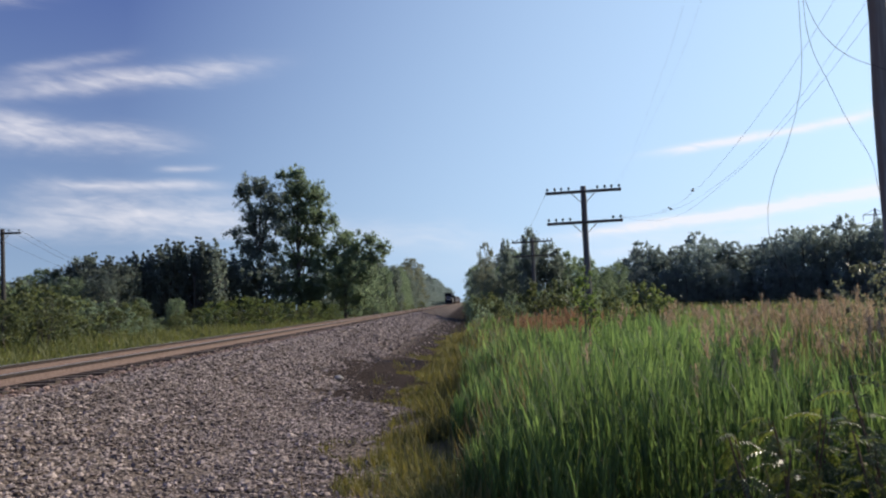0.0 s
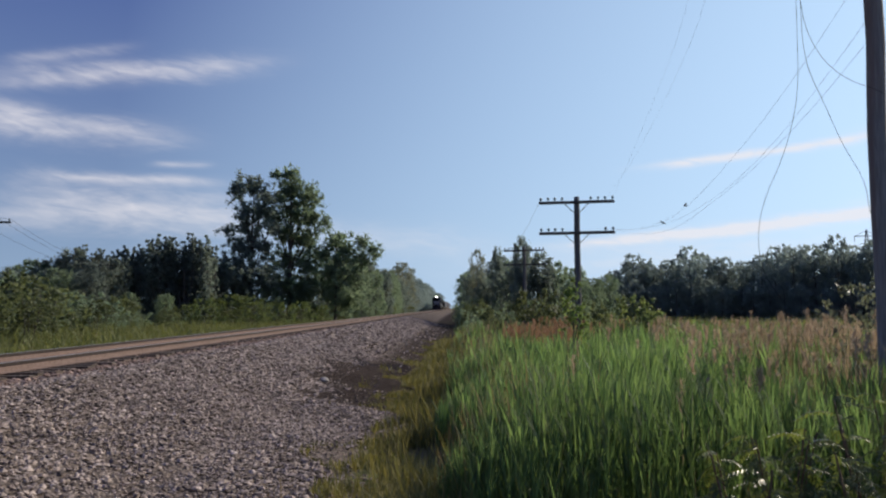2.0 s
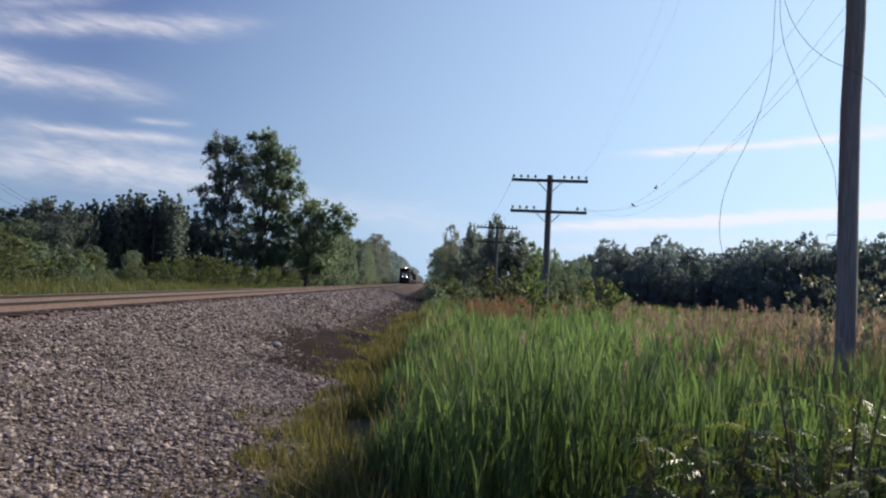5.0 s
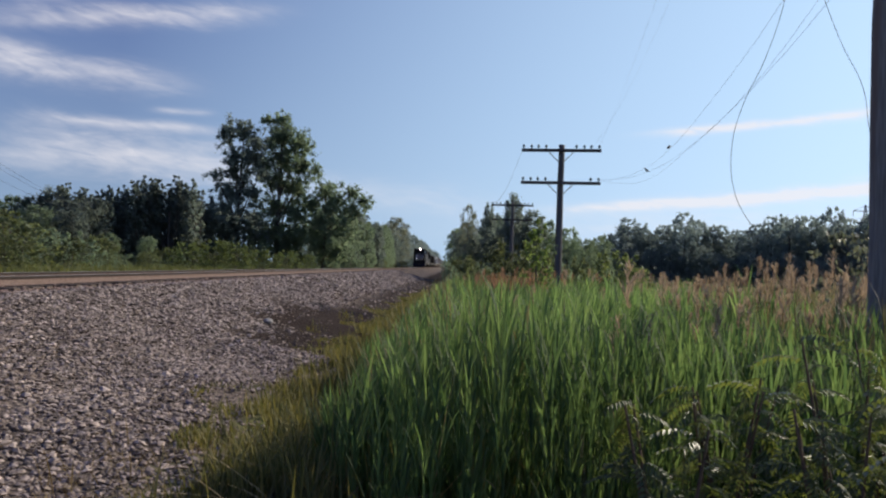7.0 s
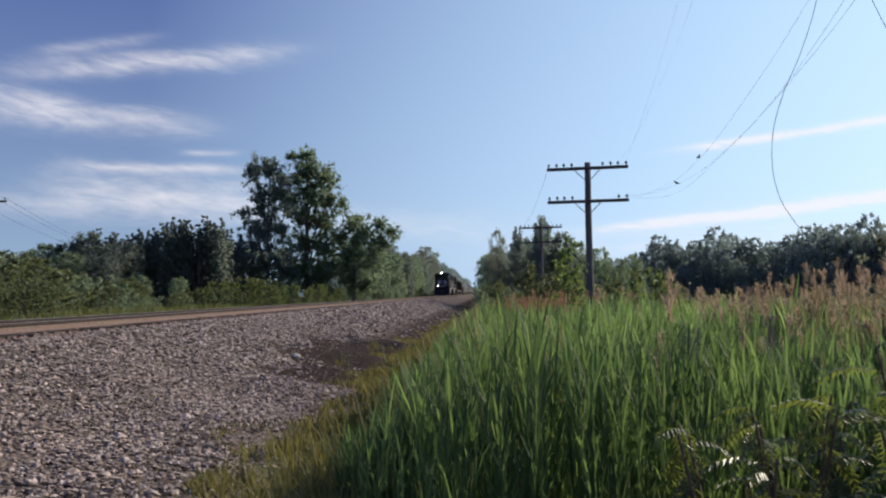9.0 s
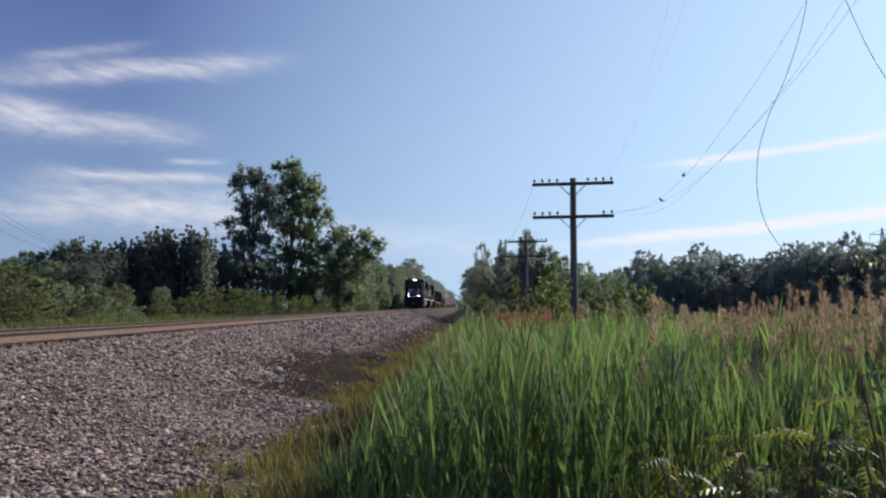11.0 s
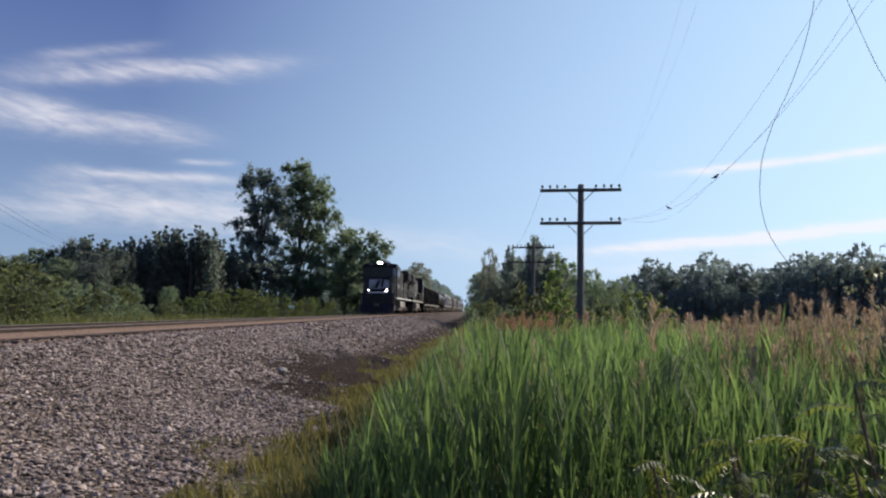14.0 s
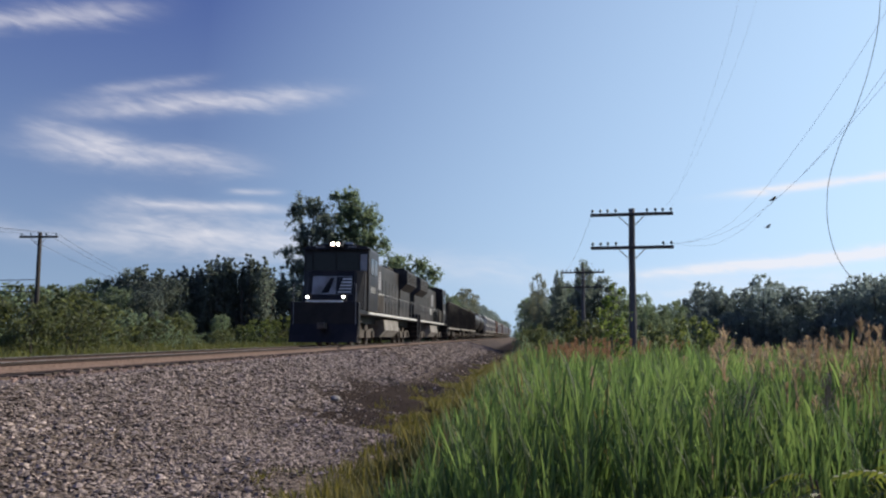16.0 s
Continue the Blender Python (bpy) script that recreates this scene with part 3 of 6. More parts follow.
telegraph_pole(4.9, 65.4, 6.4, -0.5, (6.14, 5.08), -9, (FULL, FULL[:4]), label="telegraph pole with two crossarms before dark trees")
telegraph_pole(4.77, 10.0, 7.9, -0.4, (7.6, 6.5), -6, (FULL, FULL), 0.112, 0.098, wood=POLE_WOOD, label="tall grey wooden telegraph pole standing in the reeds close by")


def wire(name, pts, radius, label, group="loose telegraph wires", mat=None):
    cu = bpy.data.curves.new(name, "CURVE")
    cu.dimensions, cu.bevel_depth, cu.bevel_resolution, cu.resolution_u = "3D", radius, 2, 10
    sp = cu.splines.new("BEZIER")
    sp.bezier_points.add(len(pts) - 1)
    for q, p in zip(sp.bezier_points, pts):
        q.co, q.handle_left_type, q.handle_right_type = p, "AUTO", "AUTO"
    cu.materials.append(mat or WIRE)
    me_ob = new(name, cu)
    return tagged(me_ob, label, "wire", group)


def slack(a, b, sag, n=8):
    a, b = Vector(a), Vector(b)
    return [a.lerp(b, k / n) - Vector((0, 0, 4 * sag * (k / n) * (1 - k / n))) for k in range(n + 1)]


# slack wires between the two near poles
wire("telegraph_wire", [(5.15, 9.8, 6.55), (5.3, 14.0, 5.45), (5.45, 18.0, 4.75), (5.55, 21.5, 4.33), (5.78, 26.0, 4.32), (5.95, 31.0, 4.62), (6.25, 35.2, 5.02)], 0.0022, "slack thin telegraph wire sagging between two poles", mat=WIRE_PALE)
wire("telegraph_wire", [(5.6, 9.8, 6.55), (5.65, 13.0, 5.55), (5.8, 17.0, 4.74), (5.97, 22.0, 4.34), (6.08, 26.2, 4.35), (6.08, 30.0, 4.55), (5.95, 35.25, 5.02)], 0.0022, "slack thin telegraph wire sagging between two poles", mat=WIRE_PALE)
wire("telegraph_wire", [(5.87, 9.8, 6.55), (5.6, 12.0, 5.5), (5.5, 15.0, 4.7), (5.5, 19.3, 4.13), (6.0, 26.0, 4.1), (6.2, 31.0, 4.5), (6.22, 35.22, 5.02)], 0.0022, "slack thin telegraph wire sagging between two poles", mat=WIRE_PALE)
wire("telegraph_wire", [(3.3, 9.9, 7.7), (4.2, 15, 8.0), (5.06, 20, 8.1), (5.7, 26, 7.7), (6.0, 31, 6.95), (6.2, 35.2, 6.28)], 0.0015, "thin wire rising from the crossarm over the reeds", mat=WIRE_PALE)
wire("telegraph_wire", [(3.6, 9.9, 7.7), (4.5, 15, 7.9), (5.35, 20, 7.95), (5.85, 26, 7.45), (6.0, 31, 6.8), (5.95, 35.2, 6.28)], 0.0015, "thin wire rising from the crossarm over the reeds", mat=WIRE_PALE)
wire("telegraph_wire", slack((3.35, 36, 6.3), (3.45, 65.6, 6.25), 0.55), 0.005, "thin telegraph wire between two far poles")
# broken wires hanging off the near pole
wire("broken_wire", [(3.83, 9.9, 6.6), (3.86, 9.95, 5.6), (3.88, 10.0, 5.0), (3.86, 10.0, 4.4), (3.8, 10.0, 4.05), (3.64, 10.0, 3.55), (3.45, 10.0, 3.12), (3.36, 10.0, 2.73), (3.40, 10.0, 2.3), (3.5, 9.97, 2.08), (3.58, 9.95, 1.96)], 0.0027, "broken dark wire hanging in a loose curve from the pole")
wire("broken_wire", [(3.83, 9.8, 6.6), (3.87, 9.85, 5.4), (3.92, 9.85, 4.66), (4.10, 9.85, 4.18), (4.29, 9.85, 3.72), (4.54, 9.92, 3.3), (4.7, 10.14, 3.0), (4.8, 10.2, 2.7)], 0.0027, "broken wire slung down against the pole")
wire("broken_wire", [(3.83, 9.75, 6.6), (3.86, 9.8, 5.3), (3.95, 9.8, 4.93), (4.13, 9.8, 4.64), (4.38, 9.8, 4.44), (4.65, 9.8, 4.33), (4.9, 9.8, 4.19), (5.11, 9.85, 4.0), (5.3, 9.9, 3.67), (5.42, 9.95, 3.25), (5.46, 10.0, 2.8), (5.5, 10, 1.0)], 0.0027, "broken wire looped over past the pole")


def utility_pole():
    root = thing("utility_pole", "slim dark wooden utility pole with one crossarm behind bushes", "utility pole", "", (-27.2, 50, 0))
    bm = bmesh.new()
    tube(bm, [(0, 0, -0.3), (0, 0, 7.35)], [0.15, 0.11], 12)
    part("pole", bm, SHADED_POLE, root, "", True)
    bm = bmesh.new()
    box(bm, -1.15, 1.15, -0.18, -0.08, 7.02, 7.14, 0.01)
    arm = part("crossarm", bm, SHADED_POLE, root)
    for u in (-1.05, -0.5, 0.45, 1.05):
        bm = bmesh.new()
        telegraph_insulator(bm, u, -0.13, 7.14)
        part("insulator", bm, INSULATOR_GLASS, arm)
    for s in (-1, 1):
        bm = bmesh.new()
        tube(bm, [(0.5 * s, -0.18, 7.02), (0.06 * s, -0.12, 6.6)], [0.02, 0.02], 6)
        part("brace", bm, GALV, arm)


utility_pole()
for dz, dx in ((4.6, 0.0), (4.25, 0.1), (3.95, 0.2)):
    wire("cable", slack((-27.2 + dx, 49.85, dz), (-52, 38, dz + 0.5), 0.5), 0.022, "black cable strung from the utility pole", "utility cables")
for u in (-1.05, 0.45, 1.05):
    wire("power_wire", slack((-27.2 + u, 49.85, 7.28), (-46 + u, 120, 7.2), 1.0), 0.008, "thin power wire from the utility pole crossarm", "utility cables")
    wire("power_wire", slack((-27.2 + u, 49.85, 7.28), (-30 + u, -10, 7.4), 1.0), 0.008, "thin power wire from the utility pole crossarm", "utility cables")


def pylon():
    root = thing("transmission_tower", "distant grey lattice transmission tower above the trees", "pylon", "", (187, 400, 0))
    bm = bmesh.new()
    for sx in (-1, 1):
        for sy in (-1, 1):
            tube(bm, [(4 * sx, 4 * sy, -1), (1.2 * sx, 1.2 * sy, 24), (0.15 * sx, 0.15 * sy, 36)], [0.22, 0.2, 0.15], 6)
    for k in range(8):
        z0, z1 = 3 * k, 3 * k + 3
        w0, w1 = 4 - 2.8 * z0 / 24, 4 - 2.8 * z1 / 24
        for s in (-1, 1):
            tube(bm, [(-w0, s * w0, z0), (w1, s * w1, z1)], [0.1, 0.1], 4)
            tube(bm, [(w0, s * w0, z0), (-w1, s * w1, z1)], [0.1, 0.1], 4)
    part("lattice", bm, PYLON, root)
    for z, w in ((33, 5.5), (28, 6.5)):
        bm = bmesh.new()
        tube(bm, [(-w, 0, z), (w, 0, z)], [0.18, 0.18], 6)
        for s in (-1, 1):
            tube(bm, [(s * w, 0, z), (0.6 * s, 0, z + 2.2)], [0.12, 0.12], 4)
            tube(bm, [(s * w, 0, z), (s * w, 0, z - 2.6)], [0.14, 0.14], 5)
        part("arm", bm, PYLON, root)


pylon()


def bird(label):
    """A small dark songbird perched with folded wings, facing +x."""
    root = thing("bird", label, "bird", "birds on the wires")
    bm = bmesh.new()
    tube(bm, [(-0.085, 0, 0.03), (-0.06, 0, 0.045), (-0.01, 0, 0.07), (0.045, 0, 0.10), (0.07, 0, 0.125)], [0.012, 0.035, 0.05, 0.04, 0.02], 10)
    part("body", bm, DARK_BIRD, root, "", True)
    bm = bmesh.new()
    bmesh.ops.create_icosphere(bm, subdivisions=2, radius=0.034, matrix=Matrix.Translation((0.08, 0, 0.145)))
    head = part("head", bm, DARK_BIRD, root, "", True)
    bm = bmesh.new()
    tube(bm, [(0.105, 0, 0.145), (0.14, 0, 0.142)], [0.011, 0.002], 6)
    part("beak", bm, DARK_BIRD, head)
    bm = bmesh.new()
    box(bm, -0.20, -0.07, -0.022, 0.022, 0.012, 0.026)
    part("tail", bm, DARK_BIRD, root)
    for s in (-1, 1):
        bm = bmesh.new()
        tube(bm, [(-0.12, 0.028 * s, 0.035), (-0.02, 0.05 * s, 0.07), (0.04, 0.042 * s, 0.10)], [0.006, 0.02, 0.012], 6)
        part("wing", bm, DARK_BIRD, root)
        bm = bmesh.new()
        tube(bm, [(0.0, 0.018 * s, 0.035), (0.005, 0.018 * s, 0.0)], [0.005, 0.004], 5)
        part("leg", bm, DARK_BIRD, root)
    root.scale = (0.6, 0.6, 0.6)
    return root


BIRD_A = bird("small dark bird that hops from wire to wire and flies off")
BIRD_B = bird("small dark bird perched on a sagging wire")

# ---- train ----


def truck(parent, yc, axles, wheel_r, gauge=0.755):
    t = new("truck")
    t.parent = parent
    half = (len(axles) - 1) and max(axles)
    for s in (-1, 1):
        bm = bmesh.new()
        prism(bm, [(yc - half - 0.55, 0.55), (yc - half - 0.4, 0.35), (yc + half + 0.4, 0.35), (yc + half + 0.55, 0.55), (yc + half + 0.4, 0.82), (yc + 0.5, 0.72), (yc - 0.5, 0.72), (yc - half - 0.4, 0.82)], "x", s * 1.02 - 0.07, s * 1.02 + 0.07)
        sf = part("side_frame", bm, TRUCK_DUST, t, "dusty cast side frame")
        for a in axles:
            bm = bmesh.new()
            box(bm, s * 1.13 - 0.06, s * 1.13 + 0.06, yc + a - 0.17, yc + a + 0.17, wheel_r - 0.17, wheel_r + 0.17, 0.03)
            part("journal_box", bm, TRUCK_DUST, sf)
    for a in axles:
        bm = bmesh.new()
        for s in (-1, 1):
            disc_x(bm, s * gauge - 0.065, s * gauge + 0.065, 0, 0, wheel_r, 24)
            disc_x(bm, s * gauge - 0.075 * s - 0.012, s * gauge - 0.075 * s + 0.012, 0, 0, wheel_r + 0.025, 24)
        tube(bm, [(-gauge, 0, 0), (gauge, 0, 0)], [0.09, 0.09], 10)
        part("wheelset", bm, WHEEL_STEEL, t, "steel wheel pair on its axle").location = (0, yc + a, wheel_r)
    return t


def locomotive():
    """A six-axle road switcher, its front at y=0 facing -y, z from the rail top."""
    root = thing("locomotive", "black diesel freight locomotive with white nose panel and lit headlights", "locomotive", "train")
    L = 22.2
    bm = bmesh.new()
    box(bm, -1.5, 1.5, 0.55, L - 0.55, 1.42, 1.62, 0.02)
    box(bm, -0.9, 0.9, 0.7, L - 0.7, 1.05, 1.42)
    deck = part("underframe", bm, BLACK_PAINT, root, "black steel deck and underframe")
    for s in (-1, 1):
        bm = bmesh.new()
        box(bm, s * 1.505 - 0.004, s * 1.505 + 0.012, 3.0, L - 0.8, 1.48, 1.58)
        part("sill_stripe", bm, WHITE_PAINT, deck, "white stripe along the sill")
    for y0, y1, sg in ((0.3, 0.62, 1), (L - 0.62, L - 0.3, -1)):
        bm = bmesh.new()
        box(bm, -1.56, 1.56, y0, y1, 0.45, 1.95, 0.03)
        yy = y0 if sg > 0 else y1
        plow = [(yy - 0.32 * sg, 0.14), (yy + 0.02 * sg, 0.14), (yy + 0.02 * sg, 0.95), (yy - 0.04 * sg, 0.95)]
        prism(bm, plow, "x", -1.54, 1.54)
        pilot = part("pilot", bm, BLACK_PAINT, root, "black pilot plate with snow plow")
        bm = bmesh.new()
        box(bm, -0.16, 0.16, min(yy, yy - 0.75 * sg), max(yy, yy - 0.75 * sg), 0.72, 1.02, 0.05)
        part("coupler", bm, TRUCK_DUST, pilot)
        for s in (-1, 1):
            for k in range(4):
                bm = bmesh.new()
                box(bm, s * 1.32 - 0.2, s * 1.32 + 0.2, yy + sg * 0.35 - 0.16, yy + sg * 0.35 + 0.6, 0.42 + 0.33 * k, 0.46 + 0.33 * k)
                part("step", bm, TRUCK_DUST, pilot)
            bm = bmesh.new()
            tube(bm, [(s * 1.42, yy, 0.9), (s * 1.42, yy, 2.75), (s * 1.1, yy, 2.78)], [0.018] * 3, 6)
            part("grab_rail", bm, RAIL_GREY, pilot)
        bm = bmesh.new()
        box(bm, -0.85, 0.85, yy - 0.03 * sg - 0.02, yy - 0.03 * sg + 0.02, 1.93, 2.02)
        part("anticlimber_stripe", bm, WHITE_PAINT, pilot, "white edge above the pilot")
    # nose
    bm = bmesh.new()
    prism(bm, [(-1.5, 2.8), (-1.46, 1.9), (-1.08, 1.5), (1.08, 1.5), (1.46, 1.9), (1.5, 2.8)], "y", 1.6, 3.42)
    for v in bm.verts:
        v.co.y, v.co.z = v.co.z, v.co.y
        if v.co.z > 3:
            v.co.y += 0.42 * (1 - (v.co.y - 1.5) / 1.3)
            v.co.z += 0.1 * (v.co.y - 1.5)
    bmesh.ops.recalc_face_normals(bm, faces=bm.faces)
    bmesh.ops.bevel(bm, geom=list(bm.edges), offset=0.06, segments=2, affect="EDGES")
    nose = part("nose", bm, BLACK_PAINT, root, "black wide nose with chamfered cheeks")
    bm = bmesh.new()
    box(bm, -0.93, 0.93, 0.728, 0.745, 2.36, 3.24)
    lean_back = Matrix.Translation((0, 1.5, 1.6)) @ Matrix.Rotation(-math.atan2(0.42, 1.82), 4, "X") @ Matrix.Translation((0, -0.765, -1.6))
    bmesh.ops.transform(bm, matrix=lean_back, verts=bm.verts)
    panel = part("nose_panel", bm, PANEL_AND_GLINT_GREY, nose, "white nose panel with a dark slanted emblem")
    bm = bmesh.new()
    v = [bm.verts.new(c) for c in ((-0.5, 0.722, 2.42), (-0.14, 0.722, 2.42), (0.1, 0.722, 3.16), (-0.08, 0.722, 3.16))]
    bm.faces.new(v)
    bmesh.ops.solidify(bm, geom=list(bm.faces), thickness=0.004)
    bmesh.ops.transform(bm, matrix=lean_back, verts=bm.verts)
    part("emblem", bm, BLACK_PAINT, panel)
    bm = bmesh.new()
    box(bm, 0.2, 0.91, 0.718, 0.727, 2.39, 3.21)
    bmesh.ops.transform(bm, matrix=lean_back, verts=bm.verts)
    part("emblem_field", bm, BLACK_PAINT, panel)
    for k in range(5):
        bm = bmesh.new()
        box(bm, 0.3 + 0.05 * k, 0.91, 0.706, 0.717, 2.44 + 0.155 * k, 2.51 + 0.155 * k)
        bmesh.ops.transform(bm, matrix=lean_back, verts=bm.verts)
        part("emblem_bar", bm, WHITE_PAINT, panel)
    # cab
    bm = bmesh.new()
    prof = [(-1.56, 1.6), (1.56, 1.6), (1.58, 3.0), (1.57, 4.5), (1.46, 4.68), (0.6, 4.8), (-0.6, 4.8), (-1.46, 4.68), (-1.57, 4.5), (-1.58, 3.0)]
    prism(bm, prof, "y", 2.6, 5.3)
    box(bm, -1.62, 1.62, 2.42, 2.9, 4.5, 4.58)
    bmesh.ops.bevel(bm, geom=list(bm.edges), offset=0.03, segments=1, affect="EDGES")
    cab = part("cab", bm, BLACK_PAINT, root, "black wide safety cab")
    for s in (-1, 1):
        bm = bmesh.new()
        box(bm, s * 0.56 - 0.53, s * 0.56 + 0.53, 2.57, 2.605, 3.5, 4.38, 0.015)
        part("windshield", bm, CAB_GLASS, cab, "dark windshield")
        for y0, y1 in ((3.1, 3.85), (4.05, 4.8)):
            bm = bmesh.new()
            box(bm, s * 1.56 - 0.035, s * 1.56 + 0.035, y0, y1, 3.35, 4.15, 0.01)
            part("side_window", bm, CAB_GLASS, cab, "dark cab side window")
        # sun-side pane is pale grey: the sun's reflection painted as its colour
        bm = bmesh.new()
        box(bm, s * 1.32 - 0.16, s * 1.32 + 0.16, 2.57, 2.605, 3.4, 4.3, 0.015)
        part("quarter_window", bm, PANEL_AND_GLINT_GREY if s > 0 else CAB_GLASS, cab, "sunlit quarter window" if s > 0 else "dark quarter window")
        bm = bmesh.new()
        box(bm, s * 0.78 - 0.28, s * 0.78 + 0.28, 2.54, 2.61, 4.585, 4.74, 0.01)
        nb = part("number_board", bm, DUSTY_BLACK, cab, "dark number board")
        for k in range(4):
            bm = bmesh.new()
            box(bm, s * 0.78 - 0.2 + 0.11 * k, s * 0.78 - 0.13 + 0.11 * k, 2.53, 2.542, 4.61, 4.71)
            part("bar", bm, RAIL_GREY, nb)
    bm = bmesh.new()
    box(bm, -0.34, 0.34, 2.3, 2.72, 4.6, 4.92, 0.03)
    hl = part("headlight_housing", bm, BLACK_PAINT, cab)
    for s in (-1, 1):
        bm = bmesh.new()
        tube(bm, [(s * 0.13, 2.27, 4.76), (s * 0.13, 2.31, 4.76)], [0.064, 0.064], 16)
        part("headlight", bm, HEADLIGHT, hl, "lit twin headlight")
        bm = bmesh.new()
        box(bm, s * 0.82 - 0.12, s * 0.82 + 0.12, 0.42, 0.66, 2.03, 2.31, 0.02)
        dl = part("ditch_light_housing", bm, BLACK_PAINT, root)
        bm = bmesh.new()
        tube(bm, [(s * 0.82, 0.40, 2.17), (s * 0.82, 0.43, 2.17)], [0.046, 0.046], 14)
        part("ditch_light", bm, DITCHLIGHT, dl, "lit ditch light")
    # hood
    bm = bmesh.new()
    box(bm, -0.95, 0.95, 5.1, 16.6, 1.62, 4.35, 0.06)
    hood = part("hood", bm, HOOD_SHEEN_PAINT, root, "long black engine hood")
    bm = bmesh.new()
    prism(bm, [(-1.0, 1.62), (1.0, 1.62), (1.05, 3.35), (1.5, 3.75), (1.5, 4.5), (1.2, 4.72), (-1.2, 4.72), (-1.5, 4.5), (-1.5, 3.75), (-1.05, 3.35)], "y", 16.6, 21.2)
    rad = part("radiator_section", bm, HOOD_SHEEN_PAINT, root, "flared black radiator section")
    for s in (-1, 1):
        for k in range(9):
            bm = bmesh.new()
            box(bm, s * 0.955 - 0.012, s * 0.955 + 0.016, 5.35 + 1.22 * k, 6.45 + 1.22 * k, 1.75, 3.55, 0.008)
            d = part("hood_door", bm, HOOD_SHEEN_PAINT, hood)
            bm = bmesh.new()
            box(bm, s * 0.975 - 0.008, s * 0.975 + 0.012, 6.33 + 1.22 * k, 6.37 + 1.22 * k, 2.4, 2.6)
            part("latch", bm, GALV, d)
        for k in range(7):
            bm = bmesh.new()
            box(bm, s * 1.505 - 0.01, s * 1.505 + 0.02, 16.9, 20.9, 3.84 + 0.09 * k, 3.88 + 0.09 * k)
            part("louvre", bm, DUSTY_BLACK, rad)
        bm = bmesh.new()
        box(bm, s * 1.2 - 0.28, s * 1.2 + 0.28, 5.3, 7.6, 1.63, 2.55, 0.03)
        part("battery_box", bm, DUSTY_BLACK, hood)
        # lettering, as plain bars
        for k in range(3):
            bm = bmesh.new()
            box(bm, s * 0.985 - 0.006, s * 0.985 + 0.006, 7.75 + 0.62 * k, 8.25 + 0.62 * k, 2.95, 3.95)
            part("lettering_bar", bm, PANEL_AND_GLINT_GREY, hood, "pale emblem block")
        for k in range(4):
            bm = bmesh.new()
            box(bm, s * 0.985 - 0.006, s * 0.985 + 0.006, 9.0 + 0.4 * k, 9.26 + 0.4 * k, 2.25, 2.75)
            part("lettering_bar", bm, WHITE_PAINT, hood, "white numeral block")
            bm = bmesh.new()
            box(bm, s * 1.575 - 0.006, s * 1.575 + 0.010, 3.1 + 0.36 * k, 3.33 + 0.36 * k, 2.5, 2.8)
            part("lettering_bar", bm, RAIL_GREY, cab, "grey numeral block")
        # handrail and stanchions
        bm = bmesh.new()
        tube(bm, [(s * 1.45, 5.2, 2.62), (s * 1.45, L - 0.8, 2.62)], [0.017, 0.017], 6)
        hr = part("handrail", bm, RAIL_GREY, root, "thin pale handrail")
        for k in range(10):
            bm = bmesh.new()
            tube(bm, [(s * 1.45, 5.4 + 1.72 * k, 1.6), (s * 1.45, 5.4 + 1.72 * k, 2.62)], [0.016, 0.016], 6)
            part("stanchion", bm, RAIL_GREY, hr)
    for y0, y1, w, z1 in ((6.2, 7.6, 0.6, 4.62), (10.4, 11.6, 0.45, 4.72), (13.2, 15.6, 0.75, 4.6)):
        bm = bmesh.new()
        box(bm, -w, w, y0, y1, 4.3, z1, 0.05)
        part("roof_hatch", bm, DUSTY_BLACK, hood)
    bm = bmesh.new()
    for k in range(3):
        tube(bm, [(0.25 + 0.14 * k, 4.1, 4.9), (0.25 + 0.14 * k, 3.6, 4.94)], [0.03, 0.07], 8)
    box(bm, 0.2, 0.58, 4.0, 4.15, 4.8, 4.93)
    part("horn", bm, GALV, cab)
    bm = bmesh.new()
    prism(bm, [(-1.35, 1.3), (-1.42, 0.75), (-1.1, 0.38), (1.1, 0.38), (1.42, 0.75), (1.35, 1.3)], "y", 8.4, 13.6)
    part("fuel_tank", bm, TANK_GREY, root, "dusty grey fuel tank slung below the deck")
    truck(root, 4.4, (-1.85, 0, 1.85), 0.53)
    truck(root, L - 4.4, (-1.85, 0, 1.85), 0.53)
    return root, L


